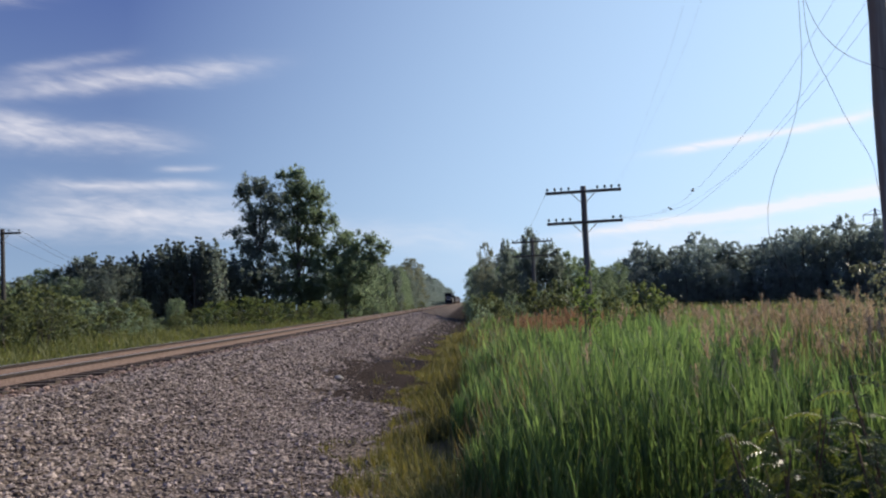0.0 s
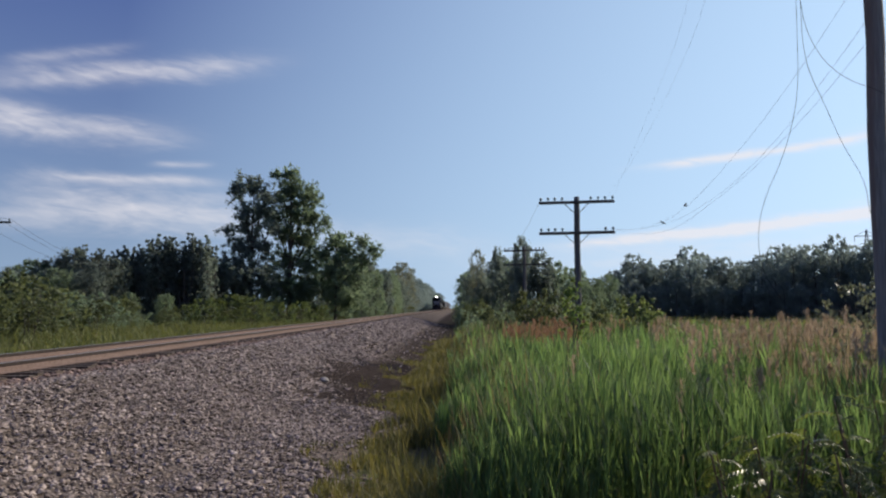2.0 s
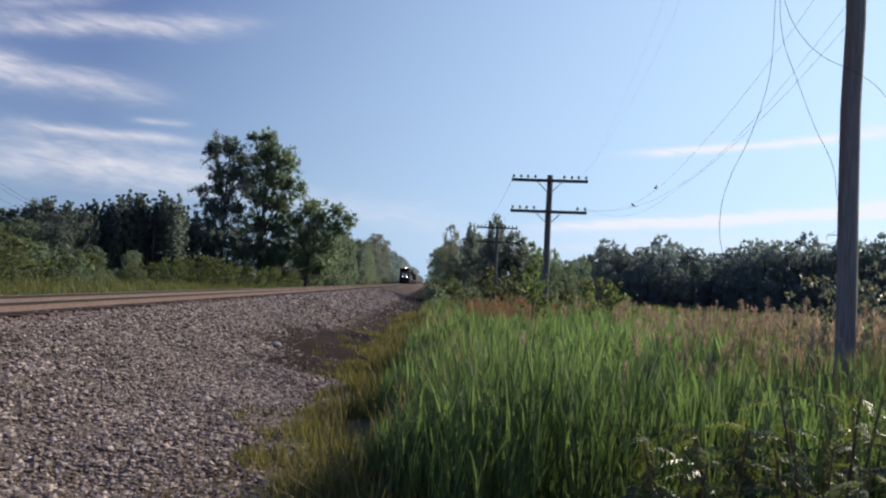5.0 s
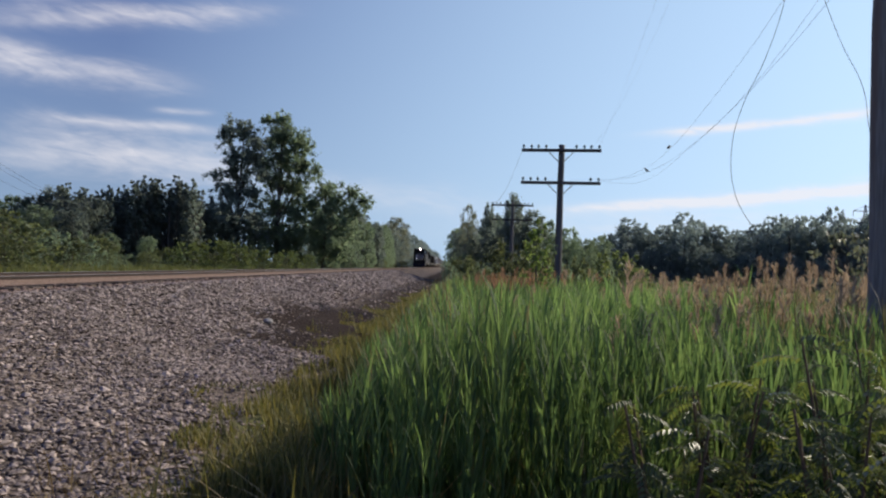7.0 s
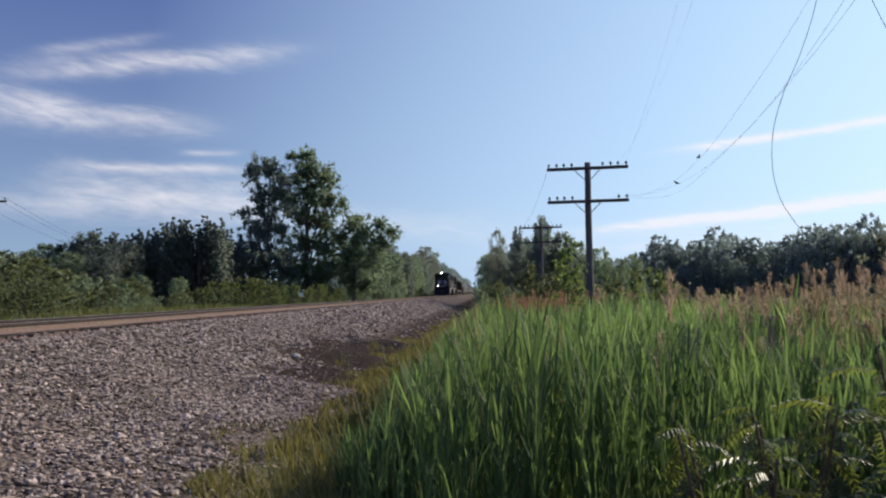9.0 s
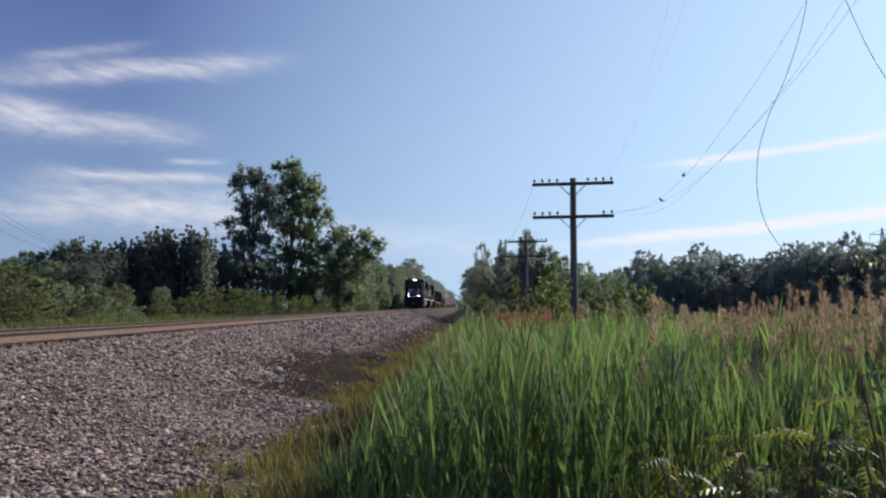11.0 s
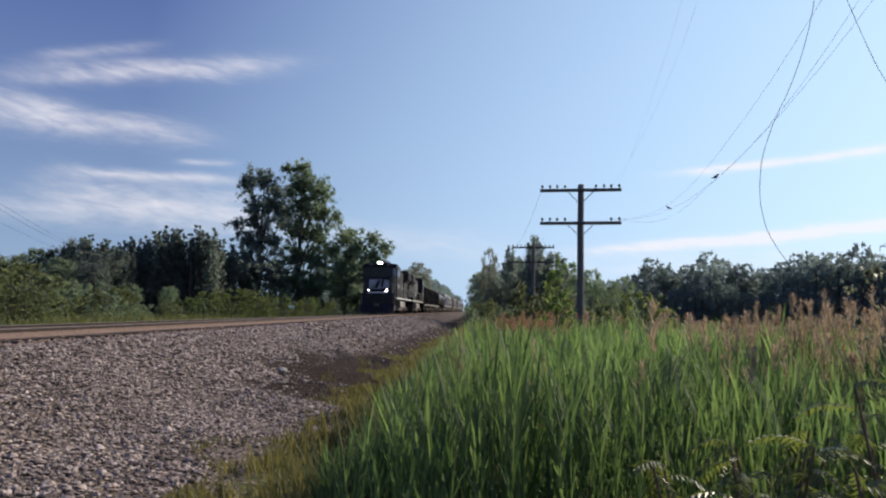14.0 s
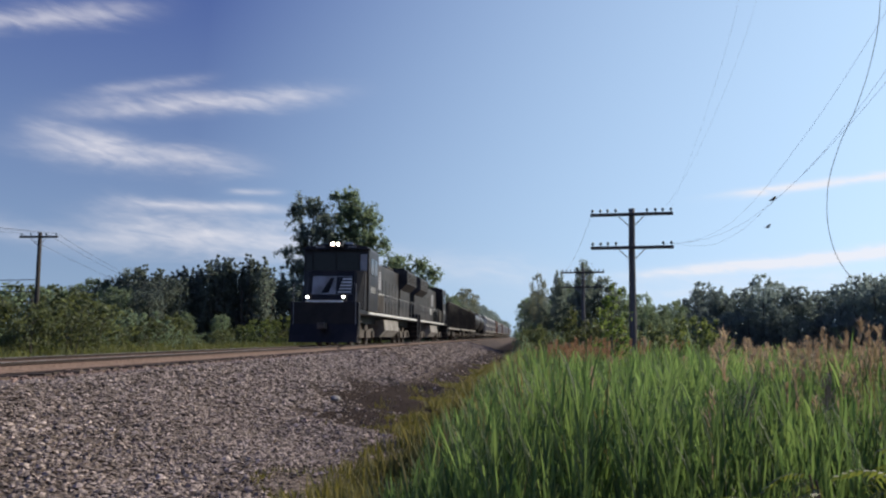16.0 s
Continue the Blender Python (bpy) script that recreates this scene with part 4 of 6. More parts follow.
def open_hopper():
    root = thing("hopper_car", "black ribbed open-top coal hopper car", "freight car", "train")
    L = 15.2
    bm = bmesh.new()
    prism(bm, [(-1.45, 1.25), (-1.5, 3.7), (-1.38, 3.7), (-1.33, 1.35), (1.33, 1.35), (1.38, 3.7), (1.5, 3.7), (1.45, 1.25)], "y", 0.9, L - 0.9)
    for y in (0.9, L - 1.0):
        box(bm, -1.38, 1.38, y, y + 0.1, 1.6, 3.7)
    body = part("body", bm, HOPPER_BLACK, root, "black steel hopper body")
    bm = bmesh.new()
    prism(bm, [(1.5, 1.3), (L - 1.5, 1.3), (L - 4, 0.5), (L - 6, 0.5), (L / 2, 1.2), (6, 0.5), (4, 0.5)], "x", -1.2, 1.2)
    part("chutes", bm, HOPPER_BLACK, body)
    for s in (-1, 1):
        for k in range(12):
            bm = bmesh.new()
            y = 1.0 + k * (L - 2.1) / 11
            box(bm, s * 1.5 - 0.06, s * 1.5 + 0.06, y - 0.05, y + 0.05, 1.3, 3.68)
            part("rib", bm, HOPPER_BLACK, body)
        bm = bmesh.new()
        box(bm, s * 1.53 - 0.06, s * 1.53 + 0.06, 0.5, L - 0.5, 1.12, 1.3)
        part("side_sill", bm, TANK_GREY, body, "dusty pale side sill")
        bm = bmesh.new()
        box(bm, s * 1.48 - 0.09, s * 1.48 + 0.09, 0.85, L - 0.85, 3.66, 3.8, 0.02)
        part("top_chord", bm, HOPPER_BLACK, body)
    bm = bmesh.new()
    box(bm, -0.2, 0.2, -0.1, L + 0.1, 0.75, 1.05)
    part("centre_sill", bm, HOPPER_BLACK, root)
    bm = bmesh.new()
    box(bm, -1.33, 1.33, 1.1, L - 1.1, 1.5, 3.45, 0.0, (0.2, 0.2, 0.6, 0.6))
    for v in bm.verts:
        if v.co.z > 3:
            v.co.z += 0.2
    part("coal_load", bm, DUSTY_BLACK, root, "dark load of coal")
    truck(root, 2.2, (-0.88, 0.88), 0.43)
    truck(root, L - 2.2, (-0.88, 0.88), 0.43)
    return root, L


def tank_car():
    root = thing("tank_car", "dark cylindrical railway tank car", "freight car", "train")
    L = 16.0
    bm = bmesh.new()
    ys = [0.9, 1.0, 1.25, 1.6, L - 1.6, L - 1.25, L - 1.0, L - 0.9]
    tube(bm, [(0, y, 2.75) for y in ys], [0.5, 0.95, 1.25, 1.42, 1.42, 1.25, 0.95, 0.5], 28)
    tank = part("tank", bm, BLACK_PAINT, root, "black tank shell", True)
    bm = bmesh.new()
    tube(bm, [(0, L / 2, 4.1), (0, L / 2, 4.5), (0, L / 2, 4.55)], [0.45, 0.45, 0.3], 16)
    part("dome", bm, DUSTY_BLACK, tank)
    bm = bmesh.new()
    box(bm, -0.35, 0.35, -0.1, L + 0.1, 0.75, 1.1)
    for y in (1.8, L - 2.4):
        box(bm, -1.2, 1.2, y, y + 0.6, 1.0, 1.9)
    part("underframe", bm, HOPPER_BLACK, root)
    truck(root, 2.2, (-0.88, 0.88), 0.43)
    truck(root, L - 2.2, (-0.88, 0.88), 0.43)
    return root, L


def covered_hopper():
    root = thing("hopper_car", "pale grey covered grain hopper car with ribbed sides", "freight car", "train")
    L = 17.6
    bm = bmesh.new()
    prism(bm, [(-1.5, 1.5), (-1.58, 2.6), (-1.5, 3.9), (-1.0, 4.35), (1.0, 4.35), (1.5, 3.9), (1.58, 2.6), (1.5, 1.5)], "y", 1.9, L - 1.9)
    body = part("body", bm, GREY_CAR, root, "pale grey hopper body")
    bm = bmesh.new()
    for a, b in ((1.9, 0.5), (L - 1.9, L - 0.5)):
        prism(bm, [(a, 4.2), (a, 1.6), (a + (b - a) * 0.2, 1.6), (a + (b - a) * 0.6, 4.2)], "x", -1.35, 1.35)
    part("end_slope", bm, GREY_CAR, body)
    for s in (-1, 1):
        for k in range(11):
            bm = bmesh.new()
            y = 2.1 + k * (L - 4.2) / 10
            box(bm, s * 1.56 - 0.05, s * 1.56 + 0.05, y - 0.04, y + 0.04, 1.5, 3.8)
            part("rib", bm, GREY_CAR, body)
        bm = bmesh.new()
        box(bm, s * 1.5 - 0.06, s * 1.5 + 0.06, 0.3, L - 0.3, 1.25, 1.5)
        part("side_sill", bm, TANK_GREY, body)
    bm = bmesh.new()
    box(bm, -0.35, 0.35, 2.0, L - 2.0, 4.35, 4.5, 0.03)
    part("roof_hatch", bm, GREY_CAR, body)
    bm = bmesh.new()
    for k in range(3):
        y = 4.0 + k * 4.8
        prism(bm, [(y - 2, 1.5), (y + 2, 1.5), (y + 0.4, 0.45), (y - 0.4, 0.45)], "x", -1.1, 1.1)
    part("chutes", bm, TANK_GREY, body)
    bm = bmesh.new()
    box(bm, -0.2, 0.2, -0.1, L + 0.1, 0.75, 1.15)
    box(bm, -1.4, 1.4, 0.2, 2.1, 1.15, 1.35)
    box(bm, -1.4, 1.4, L - 2.1, L - 0.2, 1.15, 1.35)
    part("underframe", bm, TANK_GREY, root)
    truck(root, 2.2, (-0.88, 0.88), 0.43)
    truck(root, L - 2.2, (-0.88, 0.88), 0.43)
    return root, L


def boxcar():
    root = thing("boxcar", "rusty brown railway boxcar with a sliding door", "freight car", "train")
    L = 16.8
    bm = bmesh.new()
    prism(bm, [(-1.5, 1.15), (-1.5, 4.3), (-0.8, 4.55), (0.8, 4.55), (1.5, 4.3), (1.5, 1.15)], "y", 0.5, L - 0.5)
    body = part("body", bm, BROWN_CAR, root, "rusty brown body")
    for s in (-1, 1):
        bm = bmesh.new()
        box(bm, s * 1.53 - 0.04, s * 1.53 + 0.04, L / 2 - 1.6, L / 2 + 1.6, 1.3, 4.15)
        part("sliding_door", bm, BROWN_CAR, body)
        for k in range(12):
            y = 0.9 + k * (L - 1.8) / 11
            if abs(y - L / 2) > 1.8:
                bm = bmesh.new()
                box(bm, s * 1.52 - 0.04, s * 1.52 + 0.04, y - 0.05, y + 0.05, 1.2, 4.25)
                part("rib", bm, BROWN_CAR, body)
    bm = bmesh.new()
    box(bm, -0.25, 0.25, -0.1, L + 0.1, 0.75, 1.2)
    part("underframe", bm, TRUCK_DUST, root)
    truck(root, 2.3, (-0.88, 0.88), 0.43)
    truck(root, L - 2.3, (-0.88, 0.88), 0.43)
    return root, L


TRAIN = []  # thing, distance behind the front, turned round


def build_train():
    loco, l_len = locomotive()
    second = copy_thing(loco, Matrix.Identity(4))
    second["label"] = "black diesel freight locomotive coupled behind, running backwards"
    at = 0.0
    TRAIN.append((loco, at, False))
    at += l_len + 0.5
    TRAIN.append((second, at + l_len, True))
    at += l_len + 0.5
    kinds = {}
    for kind in ["o", "o", "o", "t", "t", "g", "g", "g", "b", "g", "g", "b", "g", "g", "t", "g", "g", "b", "g", "g"]:
        make = {"o": open_hopper, "t": tank_car, "g": covered_hopper, "b": boxcar}[kind]
        if kind not in kinds:
            kinds[kind] = make()
            car = kinds[kind][0]
        else:
            car = copy_thing(kinds[kind][0], Matrix.Identity(4))
        TRAIN.append((car, at, False))
        at += kinds[kind][1] + 0.45


build_train()

# ---- plants ----


def blades(r, base, length, width, az, lean, curl, segs=4):
    """Grass blades as bent tapering strips: arrays in, vertices and quads out."""
    n = len(length)
    k = np.arange(segs + 1) / segs
    ang = lean[:, None] + curl[:, None] * k[None] ** 1.4
    step = (length / segs)[:, None]
    out = np.concatenate([np.zeros((n, 1)), np.cumsum(np.sin(ang[:, :-1]) * step, 1)], 1)
    up = np.concatenate([np.zeros((n, 1)), np.cumsum(np.cos(ang[:, :-1]) * step, 1)], 1)
    ca, sa = np.cos(az)[:, None], np.sin(az)[:, None]
    c = np.stack([base[:, :1] + out * ca, base[:, 1:2] + out * sa, base[:, 2:3] + up], -1)
    w = width[:, None] * np.array([0.6] + [1.0] * (segs - 2) + [0.75, 0.06])[: segs + 1][None] * 0.5
    side = np.stack([-sa, ca, np.zeros_like(ca)], -1)
    V = np.stack([c - side * w[..., None], c + side * w[..., None]], 2).reshape(n, -1, 3)
    q = np.array([[2 * i, 2 * i + 1, 2 * i + 3, 2 * i + 2] for i in range(segs)])
    F = (q[None] + (2 * (segs + 1) * np.arange(n))[:, None, None]).reshape(-1, 4)
    return V.reshape(-1, 3), F


def stuff(name, V, F, mat, label, category):
    return tagged(new(name, mesh_np(name, V, F, mat)), label, category, kind="stuff")


def reed_height(x, y):
    h = np.clip(0.5 + (x + 0.4) * 0.72, 0.4, 1.42)
    h = h + 0.3 * np.clip((x - 3.6) / 1.5, 0, 1) * np.clip((16 - y) / 4, 0, 1) * np.clip((y - 8.2) / 1.0, 0, 1)
    h = h * (1 - 0.32 * np.clip((y - 38) / 16, 0, 1))
    return h + 0.12 * np.sin(x * 1.1 + y * 0.7) + 0.08 * np.sin(y * 1.9 - x * 0.8)


def reed_spots(r, n, d0, d1, x_lo=-0.5):
    y = r.uniform(3.2, d1, n * 3)
    x = r.uniform(x_lo, 0.66 * d1 + 4, n * 3)
    d = np.hypot(x - 0.8, y - 2.2)
    clump = np.sin(x * 2.1 + 1.3 * np.sin(y * 1.3)) + np.sin(y * 2.4 + x) > -0.75
    keep = (d > d0) & (d < d1) & (x < 0.64 * y + 3.6) & clump & ~((y < 7.2) & (x > 1.8)) & (x > 0.62 - 0.17 * np.clip(y - 5, 0, 5) + 0.25 * np.sin(y * 1.3)) & ~((y < 6.3) & (x < 2.3))
    keep &= np.hypot(x - 4.72, y - 10) > 0.25
    keep &= ~((y < 8.8) & (x < 2.6) & (r.uniform(0, 1, len(x)) > np.clip((y - 6.9) * 0.5, 0.06, 1)))
    x, y = x[keep][:n], y[keep][:n]
    return x, y


def reed_stems(r, x, y, per, wid, ln):
    """Upright stems at x, y with long bent leaves along them."""
    n = len(x)
    h = reed_height(x, y) * r.uniform(0.72, 1.1, n)
    z = ground_z(x, y)
    lean0, az0 = r.normal(0, 0.07, n), r.uniform(0, 6.28, n)
    V, F = blades(r, np.stack([x, y, z - 0.05], -1), h * 0.9, np.full(n, wid * 0.45), az0, lean0, r.normal(0, 0.08, n), 4)
    rep = np.repeat(np.arange(n), per)
    m = len(rep)
    f = r.uniform(0.02, 0.95, m) ** 0.9
    off = h[rep] * f * 0.9
    base = np.stack([x[rep] + np.sin(lean0[rep]) * off * np.cos(az0[rep]), y[rep] + np.sin(lean0[rep]) * off * np.sin(az0[rep]), z[rep] + off], -1)
    V2, F2 = blades(r, base, r.uniform(0.28, 0.58, m) * ln, wid * r.uniform(0.7, 1.3, m), r.uniform(0, 6.28, m), r.uniform(0.05, 0.4, m), r.uniform(0.05, 1.0, m), 3)
    return np.concatenate([V, V2]), np.concatenate([F, F2 + len(V)])


def build_reeds():
    sets = [(4600, 2.9, 10.5, 10, 0.0145, 0.85), (11500, 10.5, 24, 7, 0.021, 0.9), (9000, 24, 72, 5, 0.042, 1.0)]
    for i, (n, d0, d1, per, wid, ln) in enumerate(sets):
        r = np.random.RandomState(20 + i)
        x, y = reed_spots(r, n, d0, d1)
        # the drier, weedier side away from the track
        share = 0.72 * np.clip((x - 1.2 - 0.25 * (y - 2)) / 1.6, 0, 1) * np.clip((y - 8) / 3, 0, 1)
        share = np.maximum(share, 0.45 * np.clip((y - 24) / 10, 0, 1))
        dry = r.uniform(0, 1, len(x)) < share
        V, F = reed_stems(r, x[~dry], y[~dry], per, wid, ln)
        stuff("reeds", V, F, REED_LEAF, ("tall fresh green reeds close by", "tall fresh green reeds", "distant green reed bed")[i], "reeds")
        V, F = reed_stems(r, x[dry], y[dry], per, wid * 0.8, ln)
        stuff("olive_reeds", V, F, REED_OLIVE, ("olive reeds close by", "drier olive and tan reeds", "distant olive reed bed")[i], "reeds")
    # dry stalks among them
    r = np.random.RandomState(31)
    x, y = reed_spots(r, 1100, 4, 40)
    n = len(x)
    V, F = blades(r, np.stack([x, y, ground_z(x, y)], -1), reed_height(x, y) * r.uniform(0.5, 1.0, n), r.uniform(0.008, 0.02, n), r.uniform(0, 6.28, n), r.uniform(0, 0.35, n), r.uniform(0, 0.9, n))
    r = np.random.RandomState(32)
    n = 1300
    x, y = r.uniform(-0.5, 1.0, n) + 0.3 * np.abs(r.normal(0, 1, n)), r.uniform(9, 30, n)
    V2, F2 = blades(r, np.stack([x, y, ground_z(x, y)], -1), reed_height(x, y) * r.uniform(0.7, 1.25, n), r.uniform(0.008, 0.018, n), r.uniform(0, 6.28, n), r.uniform(0, 0.3, n), r.uniform(0, 0.8, n))
    V, F = np.concatenate([V, V2]), np.concatenate([F, F2 + len(V)])
    r = np.random.RandomState(33)
    n = 60
    x, y = r.uniform(-0.6, 2.6, n), r.uniform(5.0, 8.5, n)
    V2, F2 = blades(r, np.stack([x, y, ground_z(x, y) + r.uniform(0.0, 0.45, n)], -1), r.uniform(0.25, 0.7, n), r.uniform(0.008, 0.016, n), r.uniform(0, 6.28, n), r.uniform(0.7, 1.5, n), r.uniform(-0.3, 0.5, n))
    V, F = np.concatenate([V, V2]), np.concatenate([F, F2 + len(V)])
    n = 900
    x, y = r.uniform(-2.2, 0.4, n), r.uniform(4.2, 9.5, n)
    V2, F2 = blades(r, np.stack([x, y, ground_z(x, y)], -1), r.uniform(0.12, 0.5, n), r.uniform(0.004, 0.009, n), r.uniform(0, 6.28, n), r.uniform(0.3, 1.4, n), r.uniform(0, 0.9, n))
    V, F = np.concatenate([V, V2]), np.concatenate([F, F2 + len(V)])
    stuff("dry_reeds", V, F, REED_DRY, "dry straw-coloured reed stalks among the green", "reeds")


def build_plumes(seed, patches, mat, label, west=-1.0):
    r = np.random.RandomState(seed)
    spots = []
    for n, x0, x1, y0, y1 in patches:
        x, y = r.uniform(x0, x1, n), r.uniform(y0, y1, n)
        k = (x < 0.62 * y + 3.2) & (x > west * (y - 2.2) + 0.8)
        spots.append(np.stack([x[k], y[k]], -1))
    P = np.concatenate(spots)
    x, y = P[:, 0], P[:, 1]
    n = len(x)
    top = ground_z(x, y) + reed_height(x, y) * r.uniform(0.84, 1.14, n) + 0.12 + 0.18 * np.clip((x - 4) / 2, 0, 1)
    per = 40
    rep = np.repeat(np.arange(n), per)
    m = len(rep)
    ln = r.uniform(0.18, 0.34, n)
    f = r.uniform(0, 1, m)
    base = np.stack([x[rep], y[rep], top[rep] - ln[rep] * f], -1)
    base[:, :2] += r.normal(0, 0.012, (m, 2))
    spread = 0.035 + 0.08 * np.sin(np.pi * np.clip(f, 0.05, 1))
    V, F = blades(r, base, spread * r.uniform(0.7, 1.3, m) + 0.02, np.full(m, 0.012), r.uniform(0, 6.28, m), r.uniform(0.2, 0.8, m), r.uniform(0.2, 1.0, m), 3)
    V2, F2 = blades(r, np.stack([x, y, ground_z(x, y)], -1), top - ground_z(x, y), np.full(n, 0.008), r.uniform(0, 6.28, n), np.zeros(n), r.normal(0, 0.03, n), 3)
    stuff("reed_plumes", np.concatenate([V, V2]), np.concatenate([F, F2 + len(V)]), mat, label, "reed plumes")


def build_low_grass():
    r = np.random.RandomState(51)
    n = 34000
    y = 3.6 + 50 * r.uniform(0, 1, n) ** 1.7
    edge = -1.5 + 0.35 * np.clip((9 - y) / 4, 0, 1) + 0.4 * np.sin(y * 0.9) + 0.25 * np.sin(y * 2.3 + 1)
    x = edge + np.abs(r.normal(0, 0.85, n)) - 0.25
    tuft = np.sin(x * 5.1 + 1.7 * np.sin(y * 1.1)) + np.sin(y * 3.3 + 2.0 * np.sin(x * 2.2)) + r.normal(0, 0.5, n)
    keep = (np.hypot(x - 0.8, y - 2.2) > 2.4) & (x < 1.4) & (tuft > -0.1 + 0.9 * np.clip((7.5 - y) / 2, 0, 1))
    x, y = x[keep], y[keep]
    n = len(x)
    h = np.clip(0.16 + 0.3 * (x + 1.6), 0.08, 0.75) * r.uniform(0.4, 1.3, n) * np.where(r.uniform(0, 1, n) > 0.95, 1.8, 1.0) * np.clip(0.55 + (y - 5) * 0.15, 0.55, 1)
    V, F = blades(r, np.stack([x, y, ground_z(x, y) - 0.02], -1), h, r.uniform(0.006, 0.014, n) * (1 + y / 25), r.uniform(0, 6.28, n), r.uniform(0, 0.5, n), r.uniform(0.1, 1.3, n), 3)
    stuff("edge_grass", V, F, EDGE_GRASS, "yellow-green grass along the foot of the ballast", "grass")
    # weeds on the dark dirt at the foot of the bank
    x, y = r.uniform(-2.7, -0.9, 1500), r.uniform(17, 38, 1500)
    k = np.sin(x * 3.2 + y) + np.sin(y * 1.3 - x) > 0.75
    x, y = x[k], y[k]
    n = len(x)
    V, F = blades(r, np.stack([x, y, ground_z(x, y)], -1), r.uniform(0.08, 0.32, n), r.uniform(0.012, 0.025, n), r.uniform(0, 6.28, n), r.uniform(0.1, 0.9, n), r.uniform(0.1, 1.2, n), 3)
    stuff("dirt_weeds", V, F, EDGE_GRASS, "sparse olive weeds on dark dirt by the ballast", "grass")
    # sparse tufts on the ballast
    x, y = r.uniform(-4, -1.6, 700), r.uniform(4, 9, 700)
    k = np.sin(x * 2.2 + 2) + np.sin(y * 1.9) > 0.9
    x, y = x[k], y[k]
    n = len(x)
    V, F = blades(r, np.stack([x, y, ground_z(x, y)], -1), r.uniform(0.06, 0.2, n), r.uniform(0.006, 0.012, n), r.uniform(0, 6.28, n), r.uniform(0.2, 1.0, n), r.uniform(0.1, 1.3, n), 3)
    stuff("dry_grass", V, F, REED_DRY, "dry straw strewn on the ballast", "grass")


def build_weeds():
    r = np.random.RandomState(61)
    n = 26000
    y = 14 + 150 * r.uniform(0, 1, n) ** 1.5
    x = -13.0 - np.abs(r.normal(0, 7.5, n))
    k = x > -38
    x, y = x[k], y[k]
    n = len(x)
    hh = np.clip(0.18 + 0.05 * (-13 - x), 0.15, 0.75)
    V, F = blades(r, np.stack([x, y, ground_z(x, y) - 0.02], -1), hh * r.uniform(0.6, 1.5, n), r.uniform(0.03, 0.07, n), r.uniform(0, 6.28, n), r.uniform(0, 0.6, n), r.uniform(0.1, 1.2, n), 3)
    stuff("weeds", V, F, WEEDS, "rough yellow-green weeds beyond the track", "grass")
    n = 15000
    y = r.uniform(50, 165, n)
    x = r.uniform(6, 110, n)
    k = (x < 0.68 * y + 6) & (((x - 62) / 45) ** 2 + ((y - 141) / 18) ** 2 > 1)
    x, y = x[k], y[k]
    n = len(x)
    V, F = blades(r, np.stack([x, y, ground_z(x, y) - 0.02], -1), r.uniform(0.5, 0.95, n), r.uniform(0.08, 0.16, n), r.uniform(0, 6.28, n), r.uniform(0, 0.5, n), r.uniform(0.1, 1.0, n), 3)
    stuff("field_grass", V, F, WEEDS, "rough tall grass of the far field", "grass")


build_reeds()
build_plumes(41, ((150, 3.4, 9, 9.6, 14), (520, 4, 18, 12, 30), (170, 8, 34, 26, 50)), PLUME, "tan feathery reed plumes on thin stalks", 0.2)
build_plumes(43, ((4, 1.8, 3.6, 7.4, 9), (5, 1.5, 4, 12, 26), (9, 0.8, 6, 26, 40)), PLUME, "scattered tan reed plumes over the green reeds")
build_plumes(42, ((210, 1.5, 3.9, 24, 34), (12, 5, 9, 28, 40)), RED_GRASS, "patch of reddish seed heads in the grass")
build_low_grass()
build_weeds()


def sumac_leaf_mesh(seed):
    """A pinnate leaf: a drooping stalk with paired narrow leaflets, from the origin along +x."""
    r = np.random.RandomState(seed)
    pairs = 9
    Vs, Fs, o = [], [], 0
    L = 0.42
    for k in range(pairs):
        f = 0.12 + 0.86 * k / (pairs - 1)
        px, pz = L * f, 0.16 * f - 0.30 * f * f
        for s in (-1, 1):
            ln = 0.115 * (1 - 0.45 * abs(f - 0.45)) * r.uniform(0.85, 1.15)
            w = 0.019
            d = np.array([0.45, s * 0.85, -0.28 + r.uniform(-0.12, 0.1)])
            d = d / np.linalg.norm(d)
            side = np.array([0.85, -s * 0.45, 0.1])
            b = np.array([px, 0, pz])
            pts = [b, b + d * ln * 0.35 + side * w, b + d * ln + np.array([0, 0, -0.02]), b + d * ln * 0.35 - side * w]
            Vs.append(np.array(pts))
            Fs.append(np.array([[0, 1, 2, 3]]) + o)
            o += 4
    for k in range(6):
        f0, f1 = k / 6, (k + 1) / 6
        p0, p1 = np.array([L * f0, 0, 0.16 * f0 - 0.30 * f0 * f0]), np.array([L * f1, 0, 0.16 * f1 - 0.30 * f1 * f1])
        w = np.array([0, 0.003, 0])
        Vs.append(np.array([p0 - w, p0 + w, p1 + w, p1 - w]))
        Fs.append(np.array([[0, 1, 2, 3]]) + o)
        o += 4
    return mesh_np("leaf", np.concatenate(Vs), np.concatenate(Fs), SUMAC_LEAF)


SUMAC_LEAVES = [sumac_leaf_mesh(70 + k) for k in range(4)]


